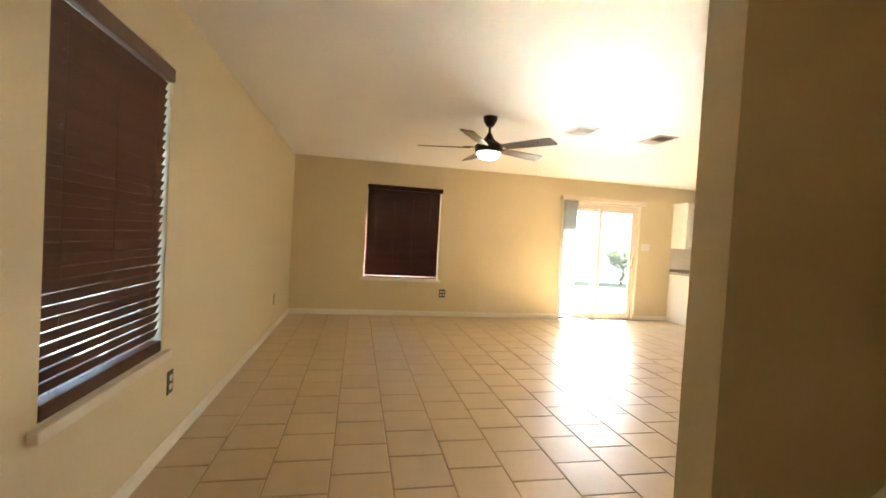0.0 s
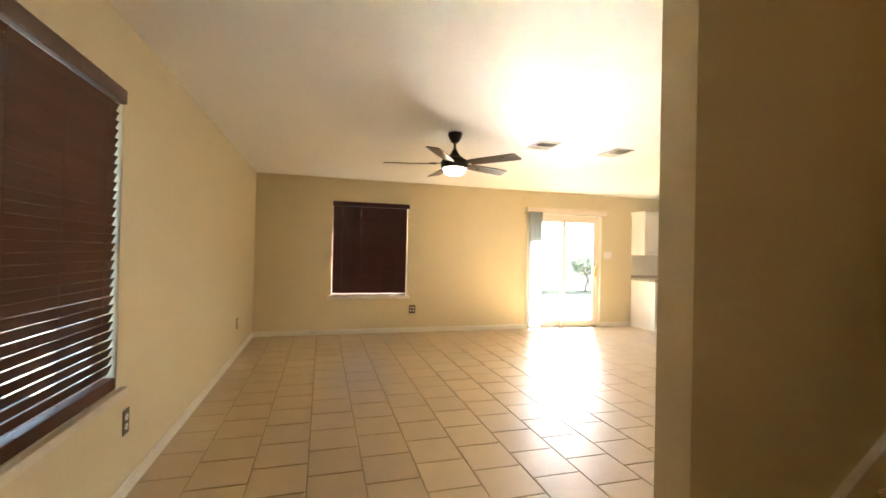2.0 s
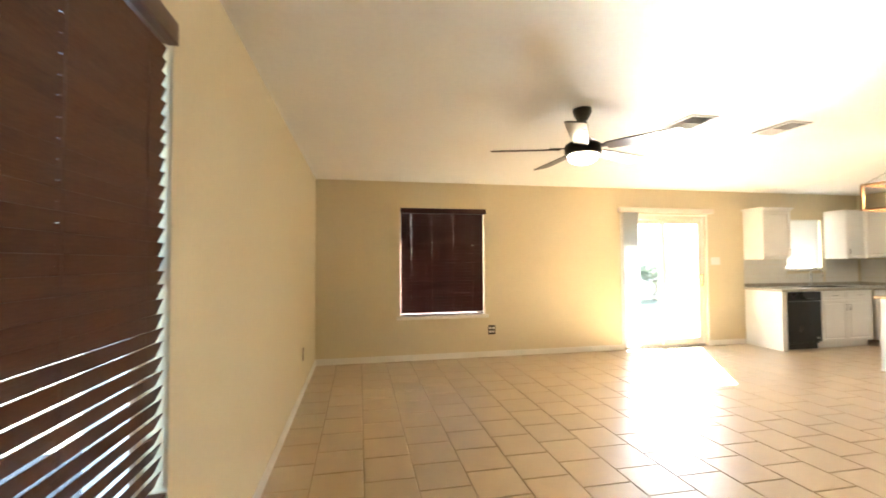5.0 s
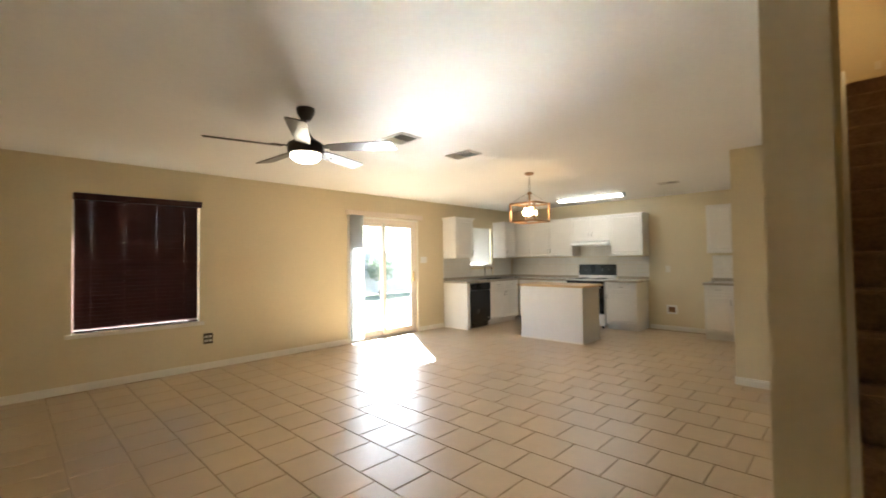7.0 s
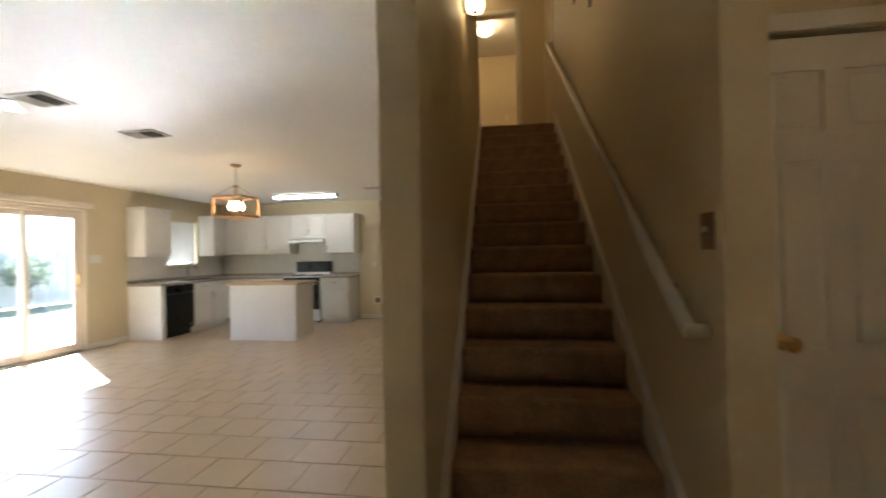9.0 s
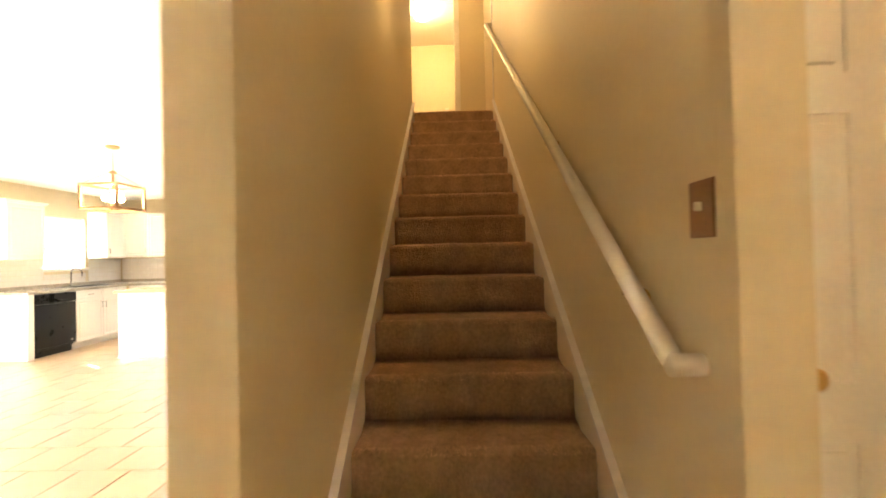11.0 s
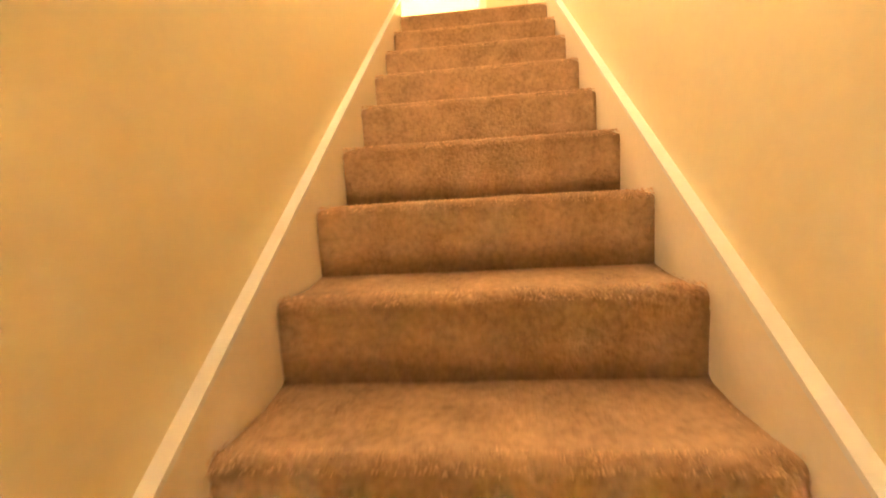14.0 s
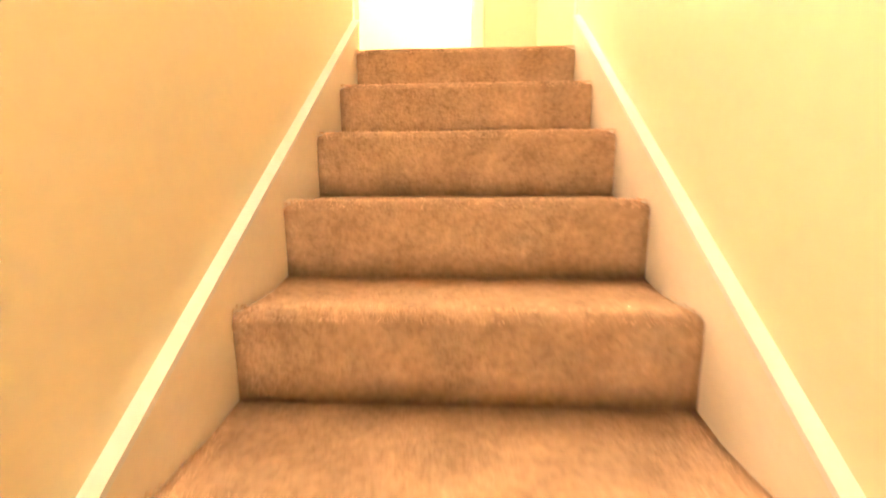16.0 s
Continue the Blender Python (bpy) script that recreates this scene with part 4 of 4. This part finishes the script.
part("upstand", box_bm((2.34, -1.728, 0.038), (2.357, -0.022, 0.09), 0.003, 1), M_COUNTER, wt)
w2 = thing("worktop", "short grey speckled worktop beside the cooker", "worktop", (EAST, 4.595, 0.869))
part("slab", box_bm((-0.63, -0.30, 0), (-0.002, 0.278, 0.038), 0.006), M_COUNTER, w2)
part("upstand", box_bm((-0.02, -0.30, 0.038), (-0.002, 0.278, 0.09), 0.003, 1), M_COUNTER, w2)
w3 = thing("worktop", "grey speckled worktop beyond the fridge space", "worktop", (EAST, 2.88, 0.869))
part("slab", box_bm((-0.63, -0.415, 0), (-0.002, 0.41, 0.038), 0.006), M_COUNTER, w3)
part("upstand", box_bm((-0.02, -0.415, 0.038), (-0.002, 0.41, 0.09), 0.003, 1), M_COUNTER, w3)


def splash(name, origin, along, length, z0, z1):
    """Backsplash of pale subway tiles with recessed joints, joined as one field."""
    bm = bmesh.new()
    tw, th, g = 0.152, 0.076, 0.0025
    rows_n = int((z1 - z0) / th)
    for r in range(rows_n):
        u = -(tw / 2 if r % 2 else 0)
        while u < length:
            a, b = max(u, 0) + g / 2, min(u + tw, length) - g / 2
            if b - a > 0.01:
                lo, hi = [0, 0, z0 + r * th + g / 2], [0, 0, z0 + (r + 1) * th - g / 2]
                if along == 0:
                    lo[0], hi[0], lo[1], hi[1] = origin[0] + a, origin[0] + b, origin[1] - 0.008, origin[1] - 0.001
                else:
                    lo[1], hi[1], lo[0], hi[0] = origin[1] + a, origin[1] + b, origin[0] - 0.008, origin[0] - 0.001
                add_box(bm, lo, hi)
            u += tw
    return solid(name, bm, M_SPLASH, "pale grey glossy tiled backsplash", "backsplash", "stuff")


splash("backsplash_north", (6.65, NORTH), 0, 0.845, 0.96, 1.345)
splash("backsplash_window", (7.50, NORTH), 0, 0.725, 0.96, 1.12)
splash("backsplash_corner", (8.28, NORTH), 0, 0.70, 0.96, 1.35)
splash("backsplash_east", (EAST, 4.29), 1, 3.07, 0.96, 1.36)
splash("backsplash_hood", (EAST, 4.90), 1, 0.74, 1.345, 1.58)
splash("backsplash_south", (EAST, 2.47), 1, 0.80, 0.96, 1.38)
# cooker
ck = thing("cooker", "white freestanding cooker with black oven door and backguard", "cooker", (BF - 0.03, 5.645, 0))
part("body", box_bm((0.012, -0.755, 0.06), (0.60, 0, 0.89), 0.004), M_WHITE_EN, ck)
part("hob", box_bm((-0.012, -0.757, 0.89), (0.58, 0.002, 0.915), 0.006), M_WHITE_EN, ck, "white enamel hob")
part("oven_door", box_bm((-0.022, -0.745, 0.27), (0.01, -0.01, 0.80), 0.006), M_BLACK, ck, "black glass oven door")
part("control_strip", box_bm((-0.016, -0.752, 0.81), (0.012, -0.003, 0.888), 0.004), M_BLACK, ck)
part("drawer", box_bm((-0.018, -0.745, 0.05), (0.01, -0.01, 0.25), 0.006), M_WHITE_EN, ck, "white storage drawer")
bm = cyl_bm((-0.05, -0.70, 0.765), (-0.05, -0.055, 0.765), 0.011, seg=12)
for y in (-0.66, -0.095):
    add_cyl(bm, (-0.02, y, 0.765), (-0.05, y, 0.765), 0.008, seg=8)
part("oven_handle", bm, M_WHITE_EN, ck, "white bar handle", True)
bg = box_bm((0.53, -0.757, 0.975), (0.60, 0.002, 1.19), 0.012)
part("backguard", bg, M_BLACK, ck, "black backguard with controls")
part("backguard_base", box_bm((0.525, -0.757, 0.915), (0.60, 0.002, 0.975), 0.006), M_WHITE_EN, ck)
for y in (-0.14, -0.26, -0.50, -0.62):
    part("knob", cyl_bm((0.53, y, 1.08), (0.508, y, 1.08), 0.02, 0.017, 16), M_BLACK, ck, smooth=True)
for bx in (0.15, 0.40):
    for by in (-0.20, -0.56):
        bm = bmesh.new()
        for r in (0.035, 0.06, 0.085):
            for i in range(24):
                a, b = 2 * math.pi * i / 24, 2 * math.pi * (i + 1) / 24
                add_cyl(bm, (bx + r * math.cos(a), by + r * math.sin(a), 0.921), (bx + r * math.cos(b), by + r * math.sin(b), 0.921), 0.006, seg=5)
        part("burner", bm, M_BLACK, ck, "black coil burner")
for y in (-0.70, -0.06):
    part("foot", cyl_bm((0.05, y, 0), (0.05, y, 0.06), 0.018, seg=10), M_BLACK, ck)
# island
isl = thing("kitchen_island", "white painted kitchen island with plain panels", "kitchen island", (6.76, 5.10, 0))
part("body", box_bm((0, -0.555, 0.001), (0.60, 0.555, 0.862), 0.003, 1), M_CAB, isl)
part("shoe_trim", box_bm((-0.011, -0.566, 0.001), (-0.0005, 0.566, 0.022), 0.003, 1), M_TRIM, isl)
part("shoe_trim", box_bm((0.0, -0.566, 0.001), (0.60, -0.5555, 0.022), 0.003, 1), M_TRIM, isl)
part("corner_bead", box_bm((-0.006, -0.561, 0.022), (0.02, -0.5555, 0.862), 0.002, 1), M_CAB, isl)
top = thing("island_worktop", "pale butcher-block worktop on the kitchen island", "worktop", (6.76, 5.10, 0.863))
for i in range(8):
    part("plank", box_bm((-0.03 + i * 0.0825, -0.60, 0), (-0.03 + (i + 1) * 0.0825 - 0.0008, 0.60, 0.036), 0.003, 1), M_BUTCHER, top)
# sink and tap
sink = thing("sink", "stainless steel sink set into the worktop", "sink", (7.86, NORTH - 0.30, 0.907))
bm = bmesh.new()
for a, b in (((-0.38, -0.24, 0), (0.38, -0.21, 0.006)), ((-0.38, 0.17, 0), (0.38, 0.24, 0.006)), ((-0.38, -0.21, 0), (-0.35, 0.17, 0.006)), ((0.35, -0.21, 0), (0.38, 0.17, 0.006))):
    add_box(bm, a, b, 0.002, 1)
part("rim", bm, M_STEEL, sink)
# Thin dark sheet in place of the shaded bowl; nothing is hollowed out.
part("bowl_shade", box_bm((-0.35, -0.21, 0.0005), (0.35, 0.17, 0.002)), M_DARK, sink)
tap = thing("tap", "slim chrome gooseneck kitchen tap", "tap", (7.86, NORTH - 0.09, 0.913))
bm = bmesh.new()
path = [(0, 0, 0)] + [(0, -0.09 + 0.09 * math.cos(a), 0.20 + 0.09 * math.sin(a)) for a in [i * math.pi / 8 for i in range(9)]] + [(0, -0.18, 0.15)]
for p, q in zip(path, path[1:]):
    add_cyl(bm, p, q, 0.011, seg=10)
part("spout", bm, M_STEEL, tap, smooth=True)
part("base", add_turned(bmesh.new(), [(0.028, 0), (0.026, 0.02), (0.016, 0.04)], 18), M_STEEL, tap, smooth=True)
part("lever", cyl_bm((0.02, 0, 0.03), (0.075, -0.01, 0.06), 0.006, seg=8), M_STEEL, tap, smooth=True)

# ---- outdoors ----
solid("ground", box_bm((-300, -300, -0.45), (300, 300, -0.155)), M_GRASS, "dry green lawn reaching the horizon", "ground")
solid("patio", box_bm((2.4, NORTH + 0.15, -0.16), (9.5, NORTH + 3.6, -0.05), 0.01, 1), M_CONCRETE, "concrete patio slab, darkened to cut bounce light", "patio")
pal = box_bm((-0.07, -0.009, 0.05), (0.07, 0.009, 1.8), 0.004, 1)
pal_me = mesh_of("board", pal, M_FENCE)


def fence(label, at, turn, n):
    f = thing("fence", label, "fence", at, "garden fences", turn)
    for z in (0.35, 1.45):
        part("rail", box_bm((-0.1, 0.01, z - 0.045), (n * 0.15, 0.05, z + 0.045), 0.004, 1), M_FENCE, f)
    for i in range(n):
        b = new("board", pal_me)
        b.parent = f
        b.matrix_basis = pose(i * 0.15, 0, random.uniform(-0.01, 0.01), 0, random.uniform(-0.5, 0.5), 0)
    for i in range(0, n, 16):
        part("post", box_bm((i * 0.15 - 0.045, 0.05, 0), (i * 0.15 + 0.045, 0.14, 1.85), 0.005, 1), M_FENCE, f)


fence("weathered grey board fence behind the garden", (-2.0, NORTH + 9.0, -0.155), 0, 110)
# Assumed slab outside the front window, in the same darkened concrete.
solid("driveway", box_bm((-14, -12, -0.16), (-0.6, 12, -0.10), 0.01, 1), M_CONCRETE, "assumed concrete driveway, darkened to cut bounce light", "driveway")

solid("wall_outside_return", box_bm((-0.48, 3.53, -0.16), (-0.152, 4.4, 2.9)), M_FENCE, "shaded outside wall beside the front window", "wall")


def tree(at, h, r, n, label):
    t = thing("tree", label, "tree", at, "garden trees")
    bm = bmesh.new()
    rings = 7
    p = Vector((0, 0, 0))
    for i in range(rings):
        q = Vector((0.08 * math.sin(i * 1.3), 0.06 * math.cos(i * 1.7), h * 0.75 * (i + 1) / rings))
        add_cyl(bm, p, q, 0.035 * h * (1 - i / rings) + 0.012, 0.035 * h * (1 - (i + 1) / rings) + 0.012, 10)
        p = q
    for i in range(9):
        a = i * 2.4
        s = Vector((0, 0, h * (0.4 + 0.035 * i)))
        e = s + Vector((math.cos(a) * r * 0.75, math.sin(a) * r * 0.75, h * 0.18))
        add_cyl(bm, s, e, 0.012 * h, 0.005, 7)
    part("trunk", bm, M_BARK, t, smooth=True)
    vs, fs = [], []
    for i in range(n):
        c = Vector((random.gauss(0, 1), random.gauss(0, 1), random.gauss(0, 0.75)))
        c = c.normalized() * r * random.uniform(0.35, 1.0) ** 0.6 * (0.8 + 0.35 * noise.noise(c * 1.7))
        c += Vector((0, 0, h * 0.68))
        u = Vector((random.gauss(0, 1), random.gauss(0, 1), random.gauss(0, 1))).normalized()
        w = u.orthogonal().normalized()
        s = random.uniform(0.05, 0.10)
        k = len(vs)
        vs += [c - u * s, c + w * s * 0.45, c + u * s, c - w * s * 0.45]
        fs.append((k, k + 1, k + 2, k + 3))
    me = bpy.data.meshes.new("crown")
    me.from_pydata(vs, [], fs)
    me.materials.append(M_LEAF)
    cr = new("crown", me)
    cr.parent = t


tree((11.3, 15.5, -0.155), 1.75, 0.75, 800, "leafy green garden tree beyond the patio")

# unseen roof eave over the patio side, added to cut the sun patch
solid("unseen_eave", box_bm((-1.0, NORTH + 0.152, 2.49), (10.2, 8.42, 2.62)), M_TRIM, "unseen eave above the garden side that trims the sun patch", "roof")

# ---- floor tiles ----
PITCH = 0.3195
TILE_W = PITCH - 0.0065
tile = bmesh.new()
add_box(tile, (-TILE_W / 2, -TILE_W / 2, -0.008), (TILE_W / 2, TILE_W / 2, 0), 0.0)
top_edges = [e for e in tile.edges if all(v.co.z > -0.001 for v in e.verts)]
bmesh.ops.bevel(tile, geom=top_edges, offset=0.0025, segments=1, affect="EDGES")
tile_me = mesh_of("tile", tile, M_TILE)
base_v = [v.co.copy() for v in tile_me.vertices]
base_f = [tuple(p.vertices) for p in tile_me.polygons]
far_v, far_f, near = [], [], []
for c in range(-5, 25):
    cx = 1.235 + (c + 0.5) * PITCH
    shift = 3.19 if c % 2 else 3.03
    for r in range(-11, 14):
        cy = shift + (r + 0.5) * PITCH
        if cy > NORTH + 0.1 or cx > 9.05 or (cx > 2.4 and cy < 1.6):
            continue
        dz = random.uniform(-0.0006, 0.0006)
        turn = pose(cx, cy, dz, random.uniform(-0.06, 0.06), random.uniform(-0.06, 0.06), random.uniform(-0.15, 0.15))
        near.append((max(abs(cx - 2.2) / 1.25, abs(cy - 3.6)), turn))
near.sort(key=lambda p: p[0])
for i, (_, m) in enumerate(near):
    if i < 300:
        t = new("tile", tile_me)
        t.parent = floor
        t.matrix_basis = m
    else:
        k = len(far_v)
        far_v += [m @ v for v in base_v]
        far_f += [tuple(k + j for j in f) for f in base_f]
me = bpy.data.meshes.new("tile_field")
me.from_pydata(far_v, [], far_f)
me.materials.append(M_TILE_FAR)
rest = tagged(new("tile_field", me), "tan ceramic floor tiles", "", "", "stuff")
rest.parent = floor
